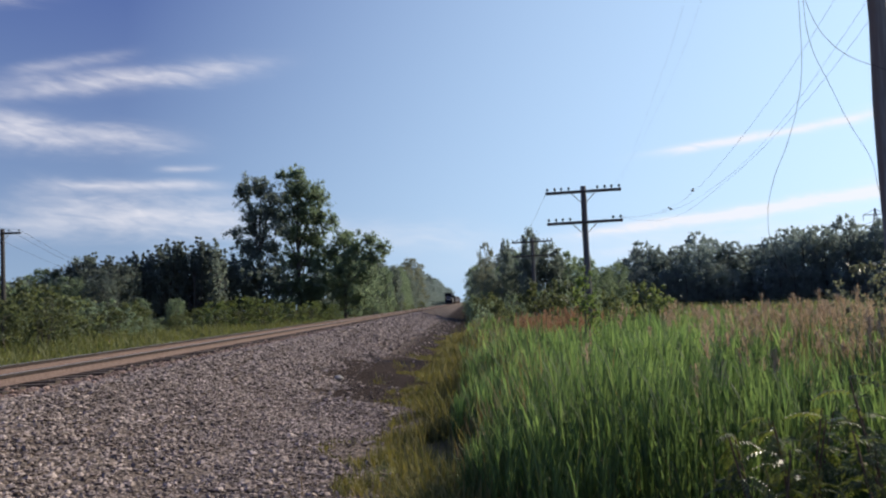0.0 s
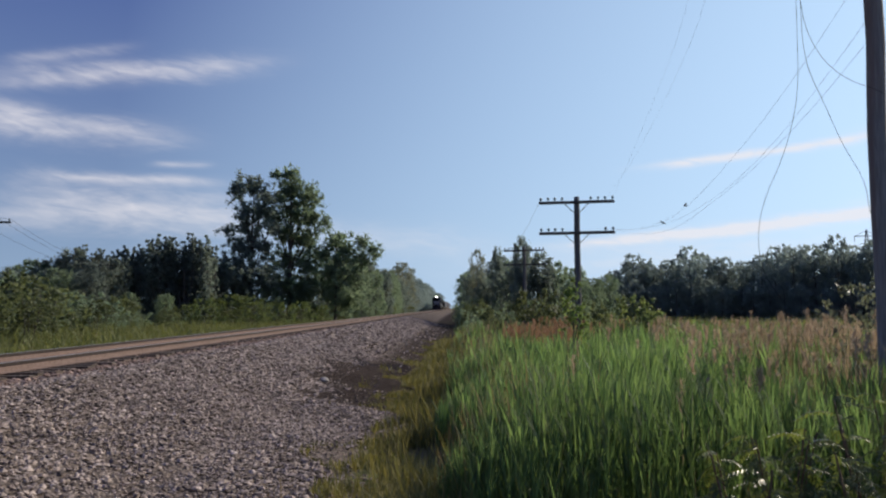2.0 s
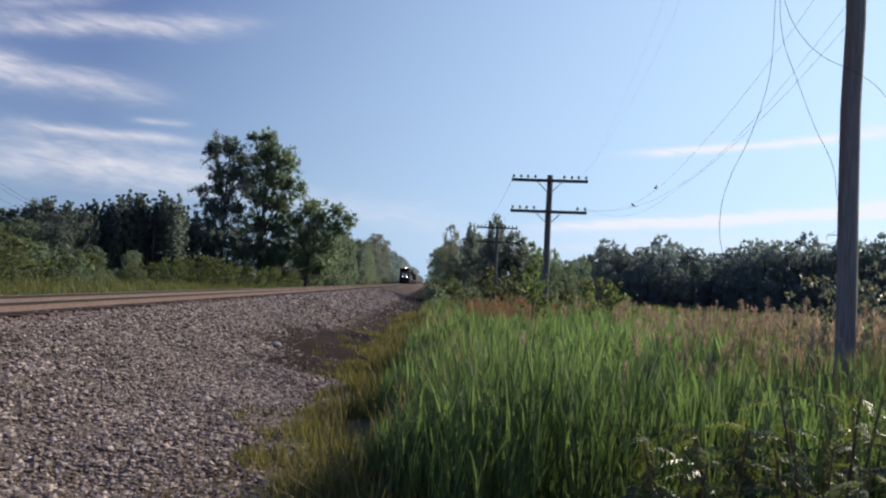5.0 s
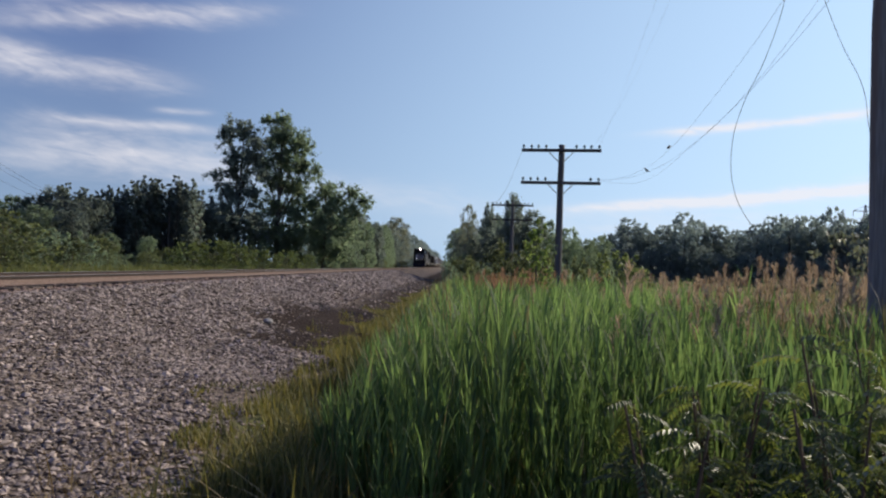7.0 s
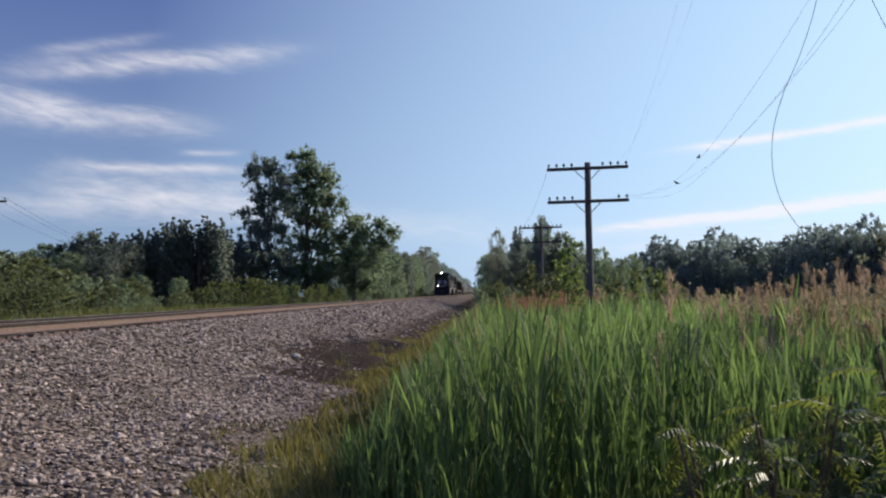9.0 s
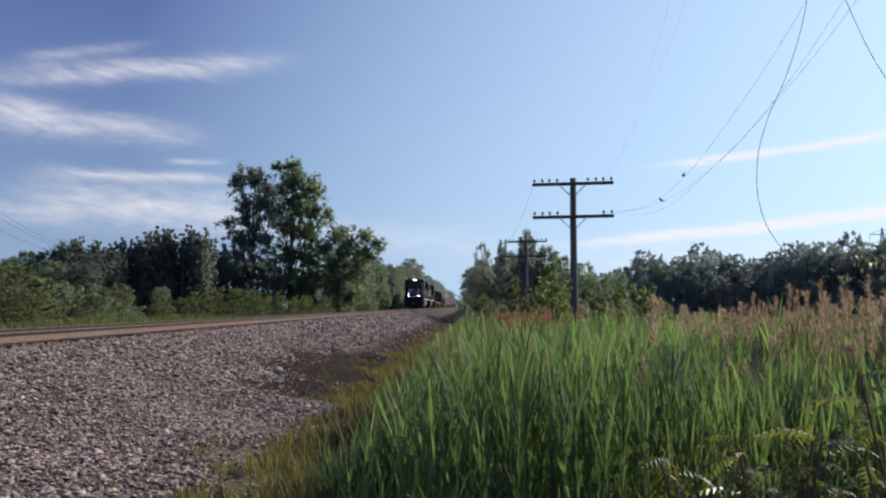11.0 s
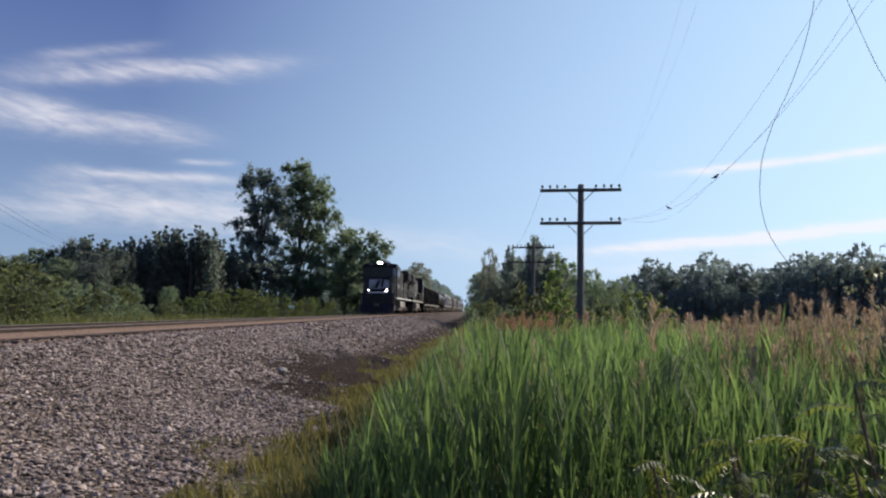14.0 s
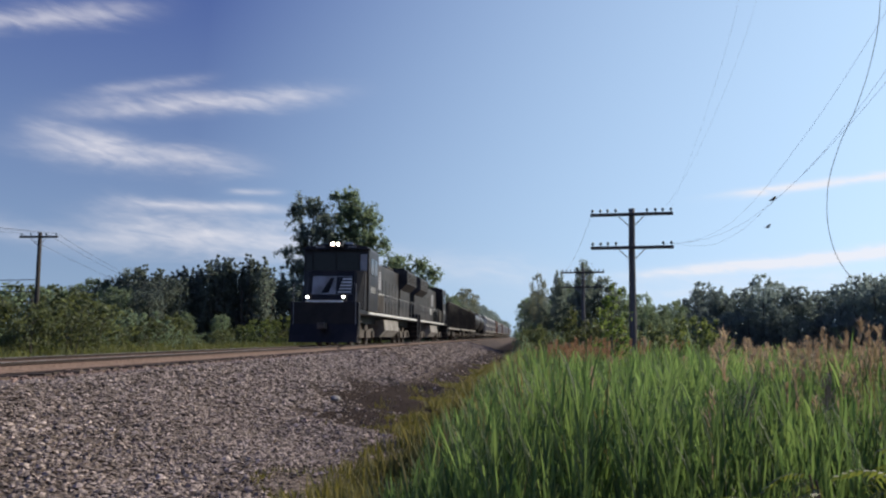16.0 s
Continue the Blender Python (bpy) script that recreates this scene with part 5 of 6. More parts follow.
def sumac(x, y, h, seed):
    r = random.Random(seed)
    z0 = float(ground_z(x, y))
    root = thing("sumac_shrub", "dark green sumac shrub with drooping feathery glossy leaves", "shrub", "sumac shrubs", (x, y, z0))
    for b in range(r.randint(2, 3)):
        a = r.uniform(0, 6.28)
        hx, hy, hh = 0.28 * math.cos(a), 0.28 * math.sin(a), h * r.uniform(0.75, 1.0)
        bm = bmesh.new()
        tube(bm, [(0.05 * math.cos(a), 0.05 * math.sin(a), 0), (hx * 0.5, hy * 0.5, hh * 0.5), (hx, hy, hh)], [0.016, 0.012, 0.006], 6)
        st = part("stem", bm, SUMAC_STEM, root)
        for k in range(20):
            f = 0.22 + 0.78 * k / 19
            lf = new("leaf", SUMAC_LEAVES[r.randint(0, 3)])
            lf.parent = st
            lf.location = (hx * f, hy * f, hh * f)
            lf.rotation_euler = (r.uniform(-0.6, 0.6), r.uniform(-0.4, 0.9), r.uniform(0, 6.28))
            s = r.uniform(0.38, 0.68)
            lf.scale = (s, s, s)


for k, (x, y, h) in enumerate([(1.9, 6.1, 1.2), (2.5, 5.5, 1.35), (2.9, 6.2, 1.6), (2.3, 6.7, 1.4), (3.3, 5.6, 1.6), (3.8, 6.4, 1.75), (1.95, 5.2, 0.9), (2.8, 4.8, 1.2), (3.5, 4.9, 1.4), (4.3, 5.9, 1.7), (3.2, 7.0, 1.65), (4.5, 7.1, 1.8), (2.3, 4.6, 0.95), (5.0, 6.5, 1.8), (2.65, 5.9, 1.45), (3.6, 5.9, 1.65), (3.1, 5.2, 1.4), (4.0, 5.2, 1.6), (2.55, 7.3, 1.5), (3.7, 7.5, 1.7), (3.0, 6.6, 1.55), (2.7, 5.1, 1.2), (4.9, 7.6, 1.8), (3.4, 6.2, 1.6)]):
    sumac(x, y, h, 80 + k)


def leaf_cloud(r, centres, radii, per, size):
    """Rhombic leaves scattered round clump centres."""
    rep = np.repeat(np.arange(len(centres)), per)
    m = len(rep)
    d = r.normal(0, 1, (m, 3))
    d /= np.linalg.norm(d, axis=1)[:, None]
    rad = radii[rep] * np.clip(np.abs(r.normal(0, 0.62, m)), 0.05, 1.15)
    shape = r.uniform(0.55, 1.25, (len(centres), 3))
    c = centres[rep] + d * rad[:, None] * shape[rep]
    a = r.normal(0, 1, (m, 3)) + d * 0.4 + np.array([0, 0, 0.3])
    a /= np.linalg.norm(a, axis=1)[:, None]
    b = np.cross(a, r.normal(0, 1, (m, 3)))
    b /= np.linalg.norm(b, axis=1)[:, None]
    t = np.cross(a, b)
    s = (size * r.uniform(0.6, 1.3, m))[:, None]
    V = np.stack([c - b * s, c - t * s * 0.6, c + b * s, c + t * s * 0.6], 1).reshape(-1, 3)
    F = np.arange(4 * m).reshape(-1, 4)
    return V, F


def tree(name, label, category, seed, height, radius, base_f, leaf_mat, clumps, per, size, style="round", trunks=1, clump_r=0.15):
    """A tree with base at the origin: tapered trunk with limbs, and a ragged crown of leaf clumps."""
    r = np.random.RandomState(seed)
    root = thing(name, label, category)
    bm = bmesh.new()
    cen, rad = [], []
    for k in range(clumps):
        f = r.uniform(base_f, 1.0)
        g = (f - base_f) / (1 - base_f)
        if style == "round":
            env = math.sqrt(max(0.02, 1 - (2 * g - 0.85) ** 2 / 1.4))
        elif style == "spire":
            env = 0.25 + 0.85 * (1 - g) ** 0.7
        else:
            env = 0.75 + 0.25 * math.sin(g * 3.1)
        lob = 1 + 0.28 * math.sin(3 * f * 5 + seed) * math.cos(seed + 7 * g)
        a = r.uniform(0, 6.28)
        rr = radius * env * lob * r.uniform(0.25, 1.0) ** 0.6
        if style == "shoots":
            top = 1.0 - 0.22 * r.uniform(0, 1) ** 2 - 0.12 * abs(math.sin(a * 3 + seed)) * (rr / radius)
            f = min(f, top)
        cen.append((rr * math.cos(a), rr * math.sin(a), height * f))
        rad.append(height * clump_r * r.uniform(0.45, 1.0) * (0.55 if g > 0.85 else 1.0))
    cen, rad = np.array(cen), np.array(rad)
    for k in range(trunks):
        off = (k - (trunks - 1) / 2) * radius * 0.28
        lean = r.uniform(-0.06, 0.06)
        pts = [(off * 0.4 + (off * 0.6 + lean * height) * q, 0.1 * math.sin(4 * q + seed), height * 0.86 * q - 0.15 * (q == 0)) for q in (0, 0.2, 0.45, 0.7, 1.0)]
        r0 = 0.018 * height / math.sqrt(trunks)
        tube(bm, pts, [r0 * 1.35, r0, r0 * 0.75, r0 * 0.45, r0 * 0.12], 8)
        for j in range(7):
            c = cen[r.randint(0, clumps)]
            q = np.clip(c[2] / (height * 0.86) - 0.22, 0.12, 0.8)
            g = float(np.interp(q, (0, 0.2, 0.45, 0.7, 1.0), range(5)))
            p = Vector(pts[int(g)]).lerp(Vector(pts[min(int(g) + 1, 4)]), g - int(g))
            tube(bm, [p, p.lerp(Vector(c), 0.5) + Vector((0, 0, 0.04 * height)), Vector(c)], [r0 * 0.42, r0 * 0.26, r0 * 0.06], 5)
    part("trunk", bm, BARK, root)
    V, F = leaf_cloud(r, cen, rad, per, size)
    crown = new("crown", mesh_np("crown", V, F, leaf_mat))
    crown.parent = root
    return root


def lobed_tree(label, seed, x, y, lobes, leaf_mat, trunk_r, per=48, size=0.135, clump=0.72, thick=3.3):
    """A tree built limb by limb: each lobe (dx, height, radius) of its crown hangs on a limb of its own."""
    r = np.random.RandomState(seed)
    root = thing("tree", label, "tree", "trees along the track", (x, y, float(ground_z(np.float64(x), np.float64(y))) - 0.05))
    top = max(l[1] for l in lobes)
    spine = [(0.25 * math.sin(3.2 * q + seed) * q, 0.2 * math.cos(2.6 * q + seed) * q, top * 0.97 * q - 0.15 * (q == 0)) for q in (0, 0.15, 0.35, 0.55, 0.75, 1.0)]
    bm = bmesh.new()
    tube(bm, spine, [trunk_r * 1.4, trunk_r, trunk_r * 0.85, trunk_r * 0.6, trunk_r * 0.38, trunk_r * 0.1], 8)
    cen, rad = [], []
    for dx, z, rr in lobes:
        dy = r.uniform(-0.5, 0.5) * rr
        q = min(max(z / top * 0.9 - 0.22, 0.08), 0.9) * 5
        k = min(int(q), 4)
        p = Vector(spine[k]).lerp(Vector(spine[k + 1]), q - k)
        c = Vector((dx, dy, z))
        tube(bm, [p, p.lerp(c, 0.5) + Vector((0, 0, 0.02 * top)), c], [trunk_r * 0.45, trunk_r * 0.28, trunk_r * 0.08], 5)
        n = max(5, int(8.5 * rr ** 2 * thick))
        d = r.normal(0, 1, (n, 3))
        d /= np.linalg.norm(d, axis=1)[:, None]
        pos = np.array(c) + d * rr * np.clip(np.abs(r.normal(0, 0.78, (n, 1))), 0.1, 1.5) * np.array([1.0, 1.15, 0.95])
        cen.append(pos)
        rad.append(clump * r.uniform(0.5, 1.1, n))
        for j in range(3):
            tube(bm, [c, Vector(pos[r.randint(n)])], [trunk_r * 0.1, trunk_r * 0.03], 4)
    part("trunk", bm, BARK, root)
    V, F = leaf_cloud(r, np.concatenate(cen), np.concatenate(rad), per, size)
    crown = new("crown", mesh_np("crown", V, F, leaf_mat))
    crown.parent = root
    return root


def shoot_tree(label, seed, leaf_mat, height=10.0, radius=1.9, shoots=15):
    """A dense tree of upright leafy shoots that end in separate points."""
    r = np.random.RandomState(seed)
    root = thing("tree", label, "tree")
    bm = bmesh.new()
    tube(bm, [(0, 0, -0.15), (0.1, 0, height * 0.3), (0, 0.1, height * 0.6)], [0.2, 0.14, 0.07], 8)
    cen, rad = [], []
    for k in range(shoots):
        a, rr = r.uniform(0, 6.28), radius * r.uniform(0.05, 1) ** 0.6
        px, py = rr * math.cos(a), rr * math.sin(a)
        top = height * (1 - 0.16 * (rr / radius) ** 2) * r.uniform(0.86, 1.0)
        z0 = height * r.uniform(0.02, 0.14)
        tube(bm, [(0.15 * px, 0.15 * py, z0 + 0.1), (0.75 * px, 0.75 * py, top * 0.45), (px, py, top * 0.95)], [0.08, 0.05, 0.012], 5)
        n = 20
        f = np.linspace(0, 1, n) ** 0.9
        wide = 0.78 * (1 - 0.74 * f ** 2.2)
        pos = np.stack([px * (0.75 + 0.25 * f), py * (0.75 + 0.25 * f), z0 + (top - z0) * f], -1) + r.normal(0, 0.34, (n, 3)) * wide[:, None]
        pos[:, 2] = np.minimum(pos[:, 2], top)
        cen.append(pos)
        rad.append(wide * r.uniform(0.65, 1.05, n))
    part("trunk", bm, BARK, root)
    V, F = leaf_cloud(r, np.concatenate(cen), np.concatenate(rad), 34, 0.14)
    crown = new("crown", mesh_np("crown", V, F, leaf_mat))
    crown.parent = root
    return root


def plant(proto, x, y, height, own, turn=0.0, wide=1.0, first=False, label="", group=""):
    """Sets a copy of a tree at x, y with that height; own: the model's height."""
    ob = proto if first else copy_thing(proto, Matrix.Identity(4))
    s = height / own
    ob.location = (x, y, float(ground_z(np.float64(x), np.float64(y))) - 0.05)
    ob.rotation_euler = (0, 0, turn)
    ob.scale = (s * wide, s * wide, s)
    tagged(ob, label, "", group)
    return ob


def forest():
    r = random.Random(9)
    protos = {
        "a": (tree("tree", "leafy dark green broadleaf tree", "tree", 101, 10, 3.2, 0.03, TREE_LEAF, 200, 50, 0.15, "round", 1, 0.14), 10),
        "b": (tree("tree", "dark green tree with ragged upright shoots", "tree", 102, 10, 2.8, 0.02, DARK_LEAF, 230, 46, 0.145, "shoots", 2, 0.115), 10),
        "c": (tree("tree", "slender dark green tree", "tree", 103, 10, 2.2, 0.03, DARK_LEAF, 190, 48, 0.145, "round", 1, 0.125), 10),
        "d": (tree("tree", "broad green tree with a loose crown", "tree", 104, 10, 3.6, 0.05, TREE_LEAF, 200, 50, 0.15, "round", 2, 0.135), 10),
        "p": (tree("tree", "pale dusty green tree with fine foliage", "tree", 105, 10, 3.6, 0.08, PALE_LEAF, 210, 40, 0.12, "round", 2, 0.11), 10),
        "e": (tree("tree", "dark green tree of a distant wood", "tree", 121, 10, 3.0, 0.02, HAZY_FAR_LEAF, 230, 30, 0.15, "round", 1, 0.095), 10),
        "f": (tree("tree", "green broadleaf tree of a distant wood", "tree", 122, 10, 3.3, 0.02, HAZY_FAR_LEAF, 230, 30, 0.15, "round", 1, 0.095), 10),
        "g": (tree("tree", "ragged dark tree of a distant wood", "tree", 123, 10, 2.5, 0.02, HAZY_FAR_LEAF, 230, 30, 0.15, "shoots", 1, 0.09), 10),
        "h": (shoot_tree("dark green tree of dense upright shoots", 131, DARK_LEAF), 10),
        "i": (shoot_tree("dark green tree of ragged upright shoots", 132, DARK_LEAF, 10.0, 2.2, 13), 10),
        "l": (tree("bush", "sunlit bright green bush before the trees", "bush", 141, 3, 2.0, 0.02, SUNLIT_LEAF, 80, 36, 0.085, "round", 3, 0.16), 3),
        "o": (tree("bush", "pale grey-green dogwood bush among the reeds", "bush", 142, 3, 1.5, 0.25, DOGWOOD_LEAF, 70, 18, 0.07, "round", 4, 0.10), 3),
        "s": (tree("bush", "green rounded bush with dense leaves", "bush", 106, 3, 1.8, 0.02, BUSH_LEAF, 70, 34, 0.095, "round", 3, 0.17), 3),
        "t": (tree("bush", "dark green scrubby bush", "bush", 107, 3, 2.0, 0.02, TREE_LEAF, 65, 34, 0.10, "wide", 3, 0.17), 3),
        "y": (tree("sapling", "young light green sapling among the reeds", "sapling", 108, 3, 0.55, 0.12, SAPLING_LEAF, 60, 26, 0.045, "spire", 1, 0.07), 3),
    }
    used = set()

    def put(kind, x, y, h, wide=1.0, group="trees along the track", label=""):
        p, own = protos[kind]
        plant(p, x, y, h, own, r.uniform(0, 6.28), wide * r.uniform(0.92, 1.1), kind not in used, label, group)
        used.add(kind)

    # two tall trees, leaf colour carrying shade or sun, and their neighbour beyond the track
    lobed_tree("tall dark green tree with open ragged limbs", 111, -26.0, 108.5, [(-1.9, 16.9, 1.4), (0.2, 17.3, 1.7), (1.1, 14.3, 2.0), (-0.8, 13.6, 1.3), (-0.9, 12.2, 1.3), (-3.1, 11.6, 0.8),
               (-1.6, 9.5, 2.0), (1.4, 9.6, 1.5), (-0.6, 6.2, 2.6), (-2.6, 5.8, 2.1), (1.6, 5.5, 2.0), (-1.0, 3.0, 2.4), (2.6, 12.0, 1.5), (1.9, 16.0, 1.2)], DARK_LEAF, 0.3)
    lobed_tree("tall paler green tree towering over the others", 112, -21.8, 111.5, [(-1.6, 19.2, 0.8), (0.1, 19.2, 1.1), (0.5, 17.1, 2.1), (2.7, 16.3, 1.7), (0.6, 14.2, 2.3), (-1.2, 16.3, 1.1), (3.0, 13.3, 1.7), (4.4, 13.1, 0.7),
               (-0.7, 11.3, 1.7), (1.9, 10.6, 2.1), (-0.4, 7.9, 2.2), (2.2, 7.4, 1.6), (-0.7, 4.6, 2.4), (1.2, 3.4, 2.2), (-1.9, 13.6, 1.3), (2.8, 4.8, 1.6)], TREE_LEAF, 0.32)
    lobed_tree("green tree with a forked loose crown", 113, -16.1, 113, [(0.0, 10.8, 1.5), (-1.7, 8.8, 1.6), (1.5, 9.4, 1.6), (3.5, 10.4, 1.0), (4.9, 9.5, 1.1), (3.8, 8.0, 1.3), (-0.2, 6.6, 2.4), (2.4, 5.3, 2.2),
               (-1.0, 3.8, 2.2), (1.9, 2.9, 2.2), (0.4, 8.4, 1.4)], TREE_LEAF, 0.2)
    put("d", -14.1, 127, 6.8, 0.75)
    put("a", -13.4, 140, 7.9, 0.62)
    put("c", -12.7, 150, 8.2, 0.8)
    put("c", -20.5, 121, 7.6, 1.2)
    put("a", -29.2, 110, 7.4, 1.0)
    put("c", -24.5, 113, 6.8, 1.3)
    # dark group of upright shoots before them
    for x, y, h, k in ((-38.4, 100, 9.6, "i"), (-37.0, 99, 10.0, "h"), (-35.4, 100.5, 10.9, "i"), (-34.1, 99, 10.8, "h"), (-32.9, 101, 10.4, "h"), (-31.5, 99.5, 10.9, "i"), (-30.2, 101, 10.3, "h"), (-28.8, 100, 10.6, "i"), (-36.2, 104, 9.4, "h"), (-33, 105, 9.8, "i"), (-30, 105, 9.4, "h")):
        put(k, x, y, h, 1.0)
    # lower dark trees further along that side
    for x, y, h, k in ((-43.0, 96, 8.8, "c"), (-41.6, 97, 9.6, "i"), (-40.0, 96, 9.2, "h"), (-39.0, 94, 7.6, "b"), (-38.0, 95, 8.5, "h"), (-45.2, 96, 8.2, "b"), (-46.8, 95, 7.6, "a"), (-48.4, 96, 6.9, "b"), (-50.6, 97, 7.0, "c"), (-53, 96, 7.2, "a"),
                       (-41, 88, 6.2, "a"), (-37.6, 88, 6.0, "b"), (-44.5, 86, 6.0, "c"), (-43, 78, 5.6, "a"), (-46, 72, 5.0, "b"), (-41, 74, 4.8, "c"), (-47.5, 64, 4.4, "a")):
        put(k, x, y, h, 1.1)
    # sunlit bushes at their foot, the sun put into a brighter leaf colour
    for x, y, h in ((-27.4, 88, 2.3), (-25.4, 87, 2.9), (-23.4, 89, 3.2), (-21.6, 90, 3.1), (-19.4, 93, 2.5), (-18.2, 100, 2.6), (-16.4, 104, 2.2), (-29.2, 74, 2.0)):
        put("l", x, y, h, 1.0, "bushes along the track")
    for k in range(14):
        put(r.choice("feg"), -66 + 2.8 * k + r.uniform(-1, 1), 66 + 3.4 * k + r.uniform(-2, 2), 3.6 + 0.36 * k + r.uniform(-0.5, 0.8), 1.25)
    # avenue beyond, closing on the vanishing point
    y = 138.0
    while y < 240:
        put(r.choice("acb"), -15.2 + r.uniform(-1.2, 0.4), y, r.uniform(8.2, 10.2), 0.85)
        put(r.choice("ac"), -20.5 + r.uniform(-1.5, 1.5), y + 4, r.uniform(9.0, 11.0), 1.0)
        y += r.uniform(7, 10)
    put("p", -16.4, 252, 14.8, 1.0)
    put("p", -18.5, 246, 12.5, 0.9)
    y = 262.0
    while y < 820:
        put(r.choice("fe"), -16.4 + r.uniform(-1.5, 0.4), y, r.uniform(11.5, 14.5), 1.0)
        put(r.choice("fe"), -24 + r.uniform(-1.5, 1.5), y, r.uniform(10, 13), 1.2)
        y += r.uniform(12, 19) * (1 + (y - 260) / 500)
    # bushes in front of the trees on that side
    line = [(28, -27), (40, -26.5), (60, -27), (85, -25.5), (105, -19.5), (122, -15.0), (140, -13.6), (240, -13.6)]
    y = 30.0
    while y < 235:
        bx = float(np.interp(y, [p[0] for p in line], [p[1] for p in line]))
        if r.random() < 0.68:
            put(r.choice("sst"), bx + r.uniform(-1.8, 0.8), y, r.choice((0.9, 1.2, 1.6, 2.3)) + r.uniform(-0.15, 0.3), r.uniform(0.9, 1.3), "bushes along the track")
        if r.random() < 0.72:
            put(r.choice("stt"), bx - 3.4 + r.uniform(-1.2, 1), y + 1.5, r.uniform(1.4, 3.4), r.uniform(0.9, 1.25), "bushes along the track")
        if y < 110 and r.random() < 0.8:
            put(r.choice("tsa"), bx - 6.8 + r.uniform(-1.4, 1), y + 1.0, r.uniform(2.6, 4.8), 1.0, "bushes along the track")
        y += r.uniform(2.2, 3.2) * (1 + max(0, y - 60) / 110)
    for x, y, h in ((-26.3, 47.5, 3.0), (-25, 46, 2.6), (-28.2, 47, 3.3), (-24.2, 48.5, 2.8), (-29.6, 48, 3.4)):
        put("s", x, y, h, 1.0, "bushes along the track")
    put("s", -27.8, 57.5, 4.0, 1.15, "bushes along the track")
    put("s", -30.5, 60.0, 4.4, 1.1, "bushes along the track")
    # dark grove on the near side of the track
    for x, y, h, k, w in ((1.8, 112, 6.9, "b", 0.8), (3.2, 108, 7.2, "c", 1.15), (1.0, 122, 7.4, "a", 0.65), (5.6, 105, 7.8, "b", 1.0), (7.6, 103, 9.6, "b", 0.9), (9.4, 102, 9.4, "c", 1.1), (4.3, 116, 7.8, "a", 0.8),
                          (7.2, 120, 10, "a", 1.0), (11.5, 104, 8.4, "a", 0.9), (14.2, 106, 7.6, "d", 0.8), (16.6, 108, 7.4, "d", 0.8), (19.2, 112, 7.0, "a", 0.8), (12, 116, 8.8, "b", 1.0), (2.2, 104, 4.2, "t", 1.0), (0.9, 108, 3.6, "t", 0.9)):
        put(k, x, y, h * r.uniform(0.76, 0.98), w, "trees of the near grove")
    put("p", 2.3, 108.5, 9.4, 0.4, "trees of the near grove")
    put("c", 4.7, 106, 9.5, 0.42, "trees of the near grove")
    put("c", 7.3, 100, 10.2, 0.6, "trees of the near grove")
    y = 132.0
    while y < 700:
        put(r.choice("feg"), 2.4 + r.uniform(-0.3, 0.8) + (y - 132) * 0.002, y, r.uniform(7.5, 9.5), 0.8, "trees of the near grove")
        put(r.choice("feg"), 7.5 + r.uniform(-1, 1), y + 3, r.uniform(9, 11), 1.0, "trees of the near grove")
        y += r.uniform(9, 14) * (1 + (y - 130) / 350)
    # low dark scrub at the foot of the bank
    for k in range(11):
        put(r.choice("tts"), 1.1 + r.uniform(-0.5, 0.9), 66 + 3.6 * k + r.uniform(-1, 1), r.uniform(1.5, 2.6), 0.8, "scrub before the grove")
    # low scrub in front of the grove
    for k in range(16):
        put(r.choice("stt"), r.uniform(1.5, 14), r.uniform(78, 100), r.uniform(1.8, 3.2), 1.0, "scrub before the grove")
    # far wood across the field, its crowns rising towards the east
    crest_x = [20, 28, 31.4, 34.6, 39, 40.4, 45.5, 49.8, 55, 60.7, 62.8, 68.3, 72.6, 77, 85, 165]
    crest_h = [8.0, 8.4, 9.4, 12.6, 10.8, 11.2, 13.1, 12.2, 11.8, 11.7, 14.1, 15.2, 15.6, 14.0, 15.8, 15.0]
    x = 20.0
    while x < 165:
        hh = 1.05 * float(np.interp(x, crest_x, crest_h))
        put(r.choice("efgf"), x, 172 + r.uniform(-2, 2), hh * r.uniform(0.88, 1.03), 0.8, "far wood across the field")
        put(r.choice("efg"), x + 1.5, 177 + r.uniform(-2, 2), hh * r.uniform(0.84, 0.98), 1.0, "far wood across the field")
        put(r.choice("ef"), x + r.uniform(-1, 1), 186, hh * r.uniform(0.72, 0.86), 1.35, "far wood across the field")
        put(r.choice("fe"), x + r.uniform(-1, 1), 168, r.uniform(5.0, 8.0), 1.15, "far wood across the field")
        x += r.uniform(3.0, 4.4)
    # shrubs in the reed bed
    for x, y, h, k, w in ((2.42, 19.0, 2.9, "y", 0.8), (3.0, 36.5, 2.9, "s", 0.7), (5.9, 37.5, 2.4, "s", 0.7), (4.4, 41, 3.0, "s", 0.8), (1.8, 44, 2.2, "s", 0.8), (7.05, 35.2, 2.75, "l", 0.75), (8.2, 37.5, 2.2, "s", 0.7),
                          (8.6, 16.5, 2.95, "o", 0.8), (10.3, 18, 3.1, "o", 0.9), (12, 20, 3.1, "o", 0.7), (7.3, 15.6, 2.75, "o", 0.8), (14.5, 23, 3.2, "o", 0.8), (17, 27, 3.0, "t", 0.9), (24, 58, 2.2, "o", 1.0)):
        put(k, x, y, h, w, "shrubs among the reeds")


forest()

# ---- ties, piece by piece ----
TIE_MESHES = [tie_mesh(200 + k) for k in range(5)]
tie_rand = random.Random(12)
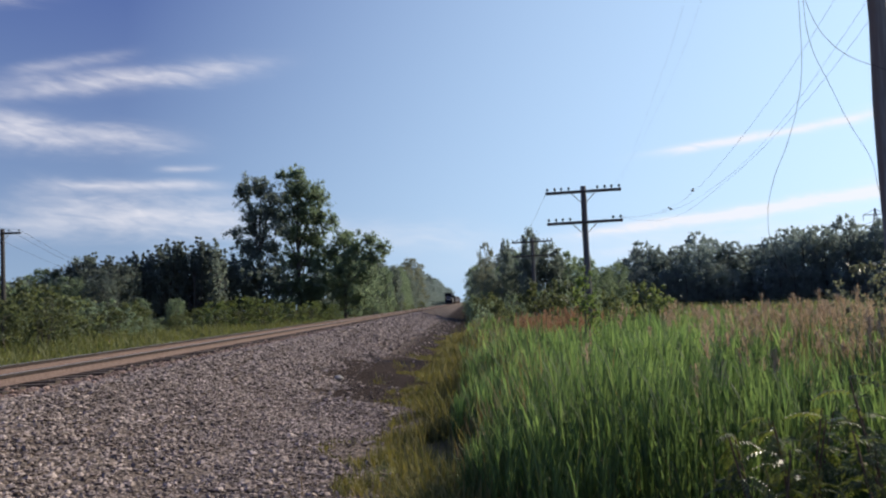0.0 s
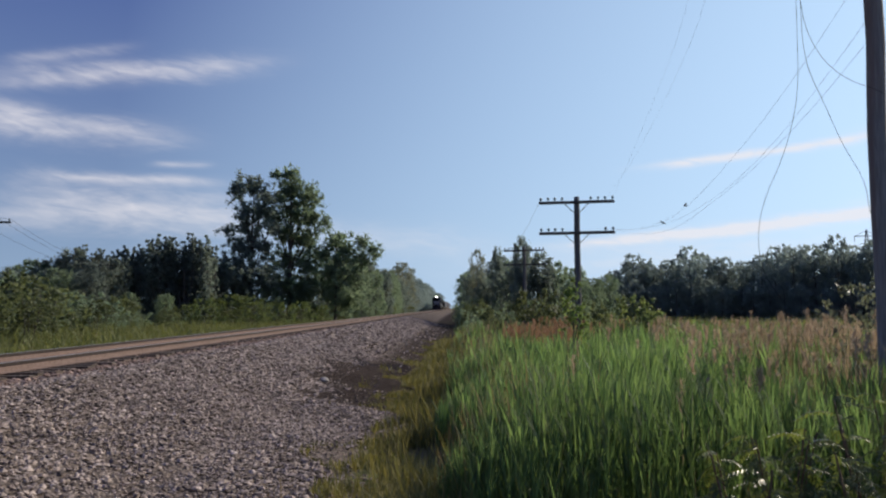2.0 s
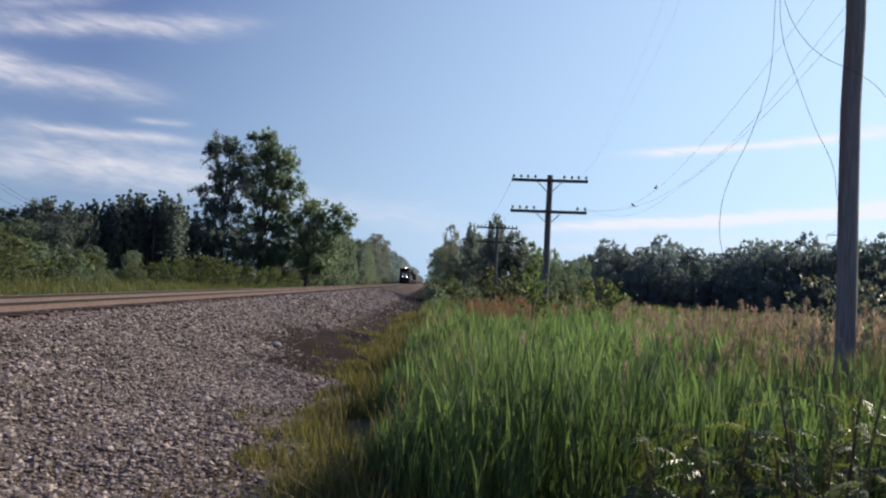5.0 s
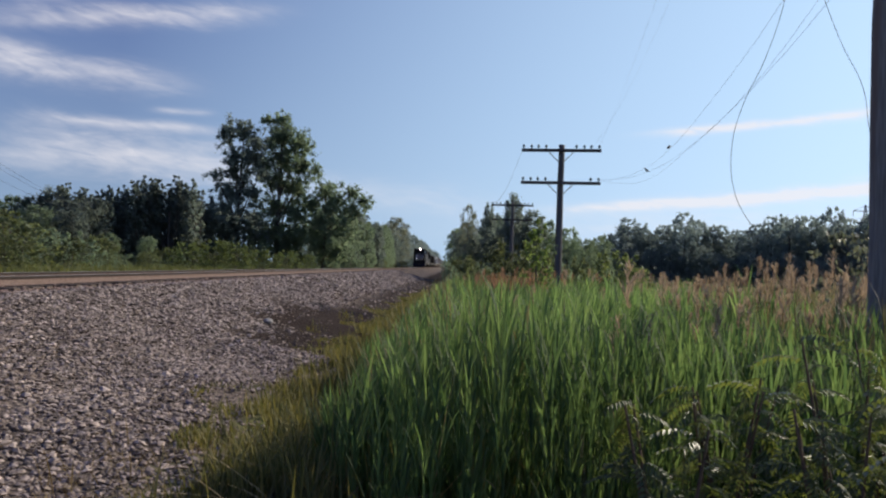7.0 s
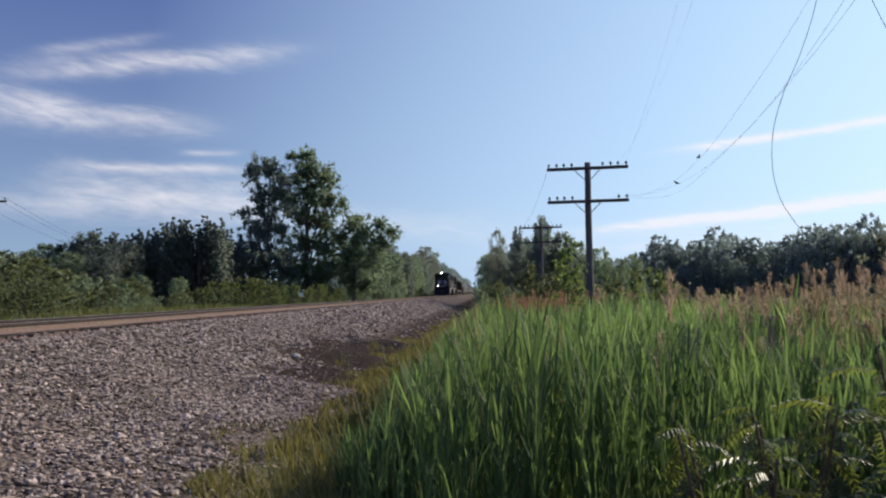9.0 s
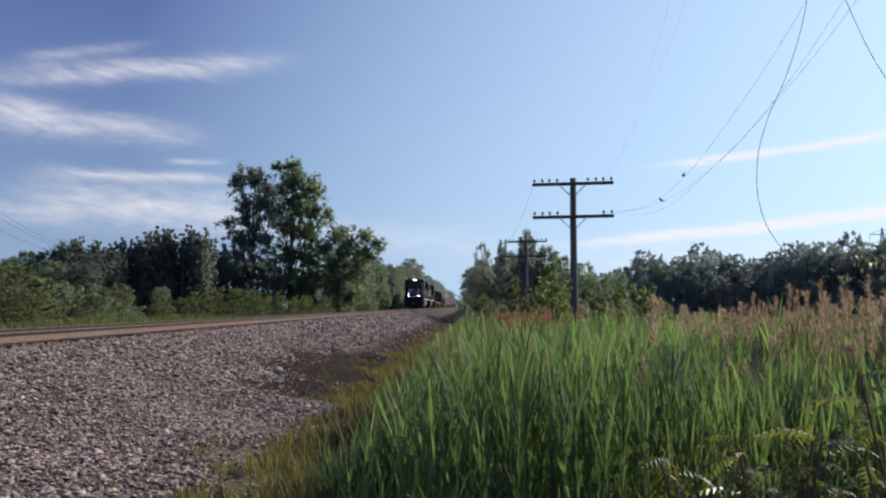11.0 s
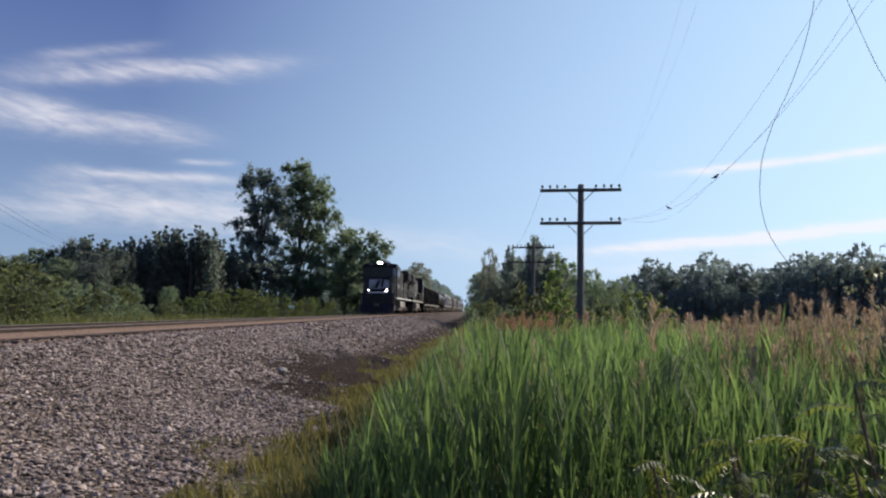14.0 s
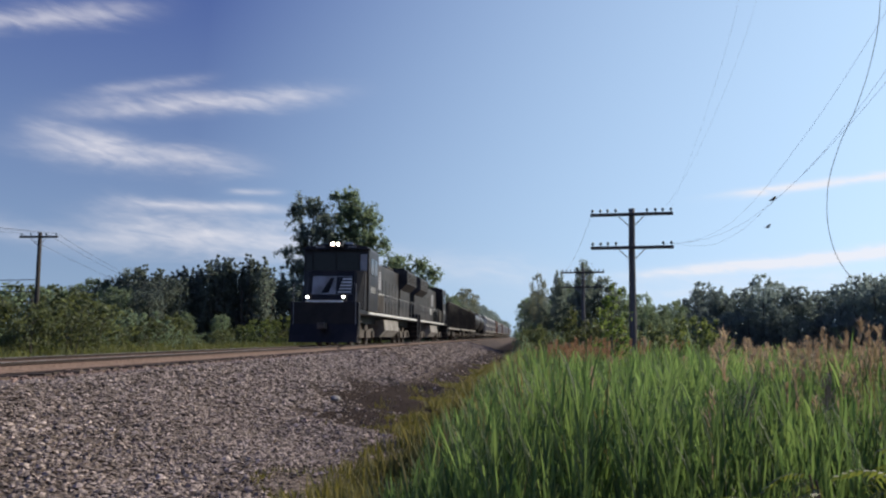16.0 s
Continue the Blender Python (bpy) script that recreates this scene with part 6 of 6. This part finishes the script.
for k in range(230):
    tie = new("tie", TIE_MESHES[k % 5])
    tie.parent = TRACK
    tie.location = (TRACK_X + tie_rand.uniform(-0.11, 0.11), -4 + 0.53 * k, RAIL_TOP - 0.168 + tie_rand.uniform(-0.012, 0.0))
    tie.rotation_euler = (0, 0, tie_rand.uniform(-0.015, 0.015))


def far_ties():
    V, F, o = [], [], 0
    for k in range(600):
        y = 118 + 0.53 * k
        a = np.array([(sx * 1.3 + TRACK_X, y + sy * 0.115, RAIL_TOP - 0.18 - 0.18 * dz) for dz in (0, 1) for sx, sy in ((-1, -1), (1, -1), (1, 1), (-1, 1))])
        V.append(a)
        F.append(np.array([[0, 1, 2, 3], [0, 4, 5, 1], [1, 5, 6, 2], [2, 6, 7, 3], [3, 7, 4, 0]]) + o)
        o += 8
    ob = new("far_ties", mesh_np("far_ties", np.concatenate(V), np.concatenate(F), TIE_WOOD))
    ob.parent = TRACK
    tagged(ob, kind="stuff")


far_ties()

# ---- what moves ----


def motions():
    FRONT_END, SPEED = 40.4, 20.0
    for car, behind, turned in TRAIN:
        rows = []
        for k in range(17):
            y = FRONT_END + SPEED * (16 - k) + behind
            rows.append((float(k), pose(TRACK_X, y, RAIL_TOP, 0, 0, 180 if turned else 0)))
        walk(car, rows)
    # the wheels of both locomotives roll without slipping
    for car, behind, turned in TRAIN[:2]:
        for bogie in car.children:
            if bogie.name.startswith("truck"):
                for wheels in bogie.children:
                    if wheels.name.startswith("wheelset"):
                        px, py, pz = wheels.location
                        turn = math.degrees(SPEED / 30 / pz) * (-1 if turned else 1)
                        walk(wheels, [(k / 30, pose(px, py, pz, turn * k, 0, 0)) for k in range(481)])
    a0, a1 = (5.55, 21.5, 4.34), (5.5, 19.3, 4.14)
    rows = [(0.0, pose(*a0, 0, 0, 60)), (4.0, pose(*a0, 0, 0, 60)), (6.0, pose(*a0, 0, 0, 60)), (13.0, pose(*a0, 0, 0, 60)), (13.2, pose(5.55, 21.0, 4.42, 0, -20, 20)), (13.4, pose(5.52, 20.2, 4.35, 0, -15, 10)),
            (13.6, pose(*a1, 0, 0, 30)), (14.0, pose(*a1, 0, 0, 30)), (16.0, pose(*a1, 0, 0, 30))]
    walk(BIRD_A, rows)
    b0 = (6.08, 26.2, 4.36)
    walk(BIRD_B, [(0.0, pose(*b0, 0, 0, 190)), (7.0, pose(*b0, 0, 0, 190)), (15.0, pose(*b0, 0, 0, 190)), (15.3, pose(6.1, 25.2, 4.35, 0, 0, 230)), (15.6, pose(6.12, 24.0, 4.2, 0, 10, 270)), (16.0, pose(6.12, 22.0, 3.95, 0, 10, 290))])


motions()
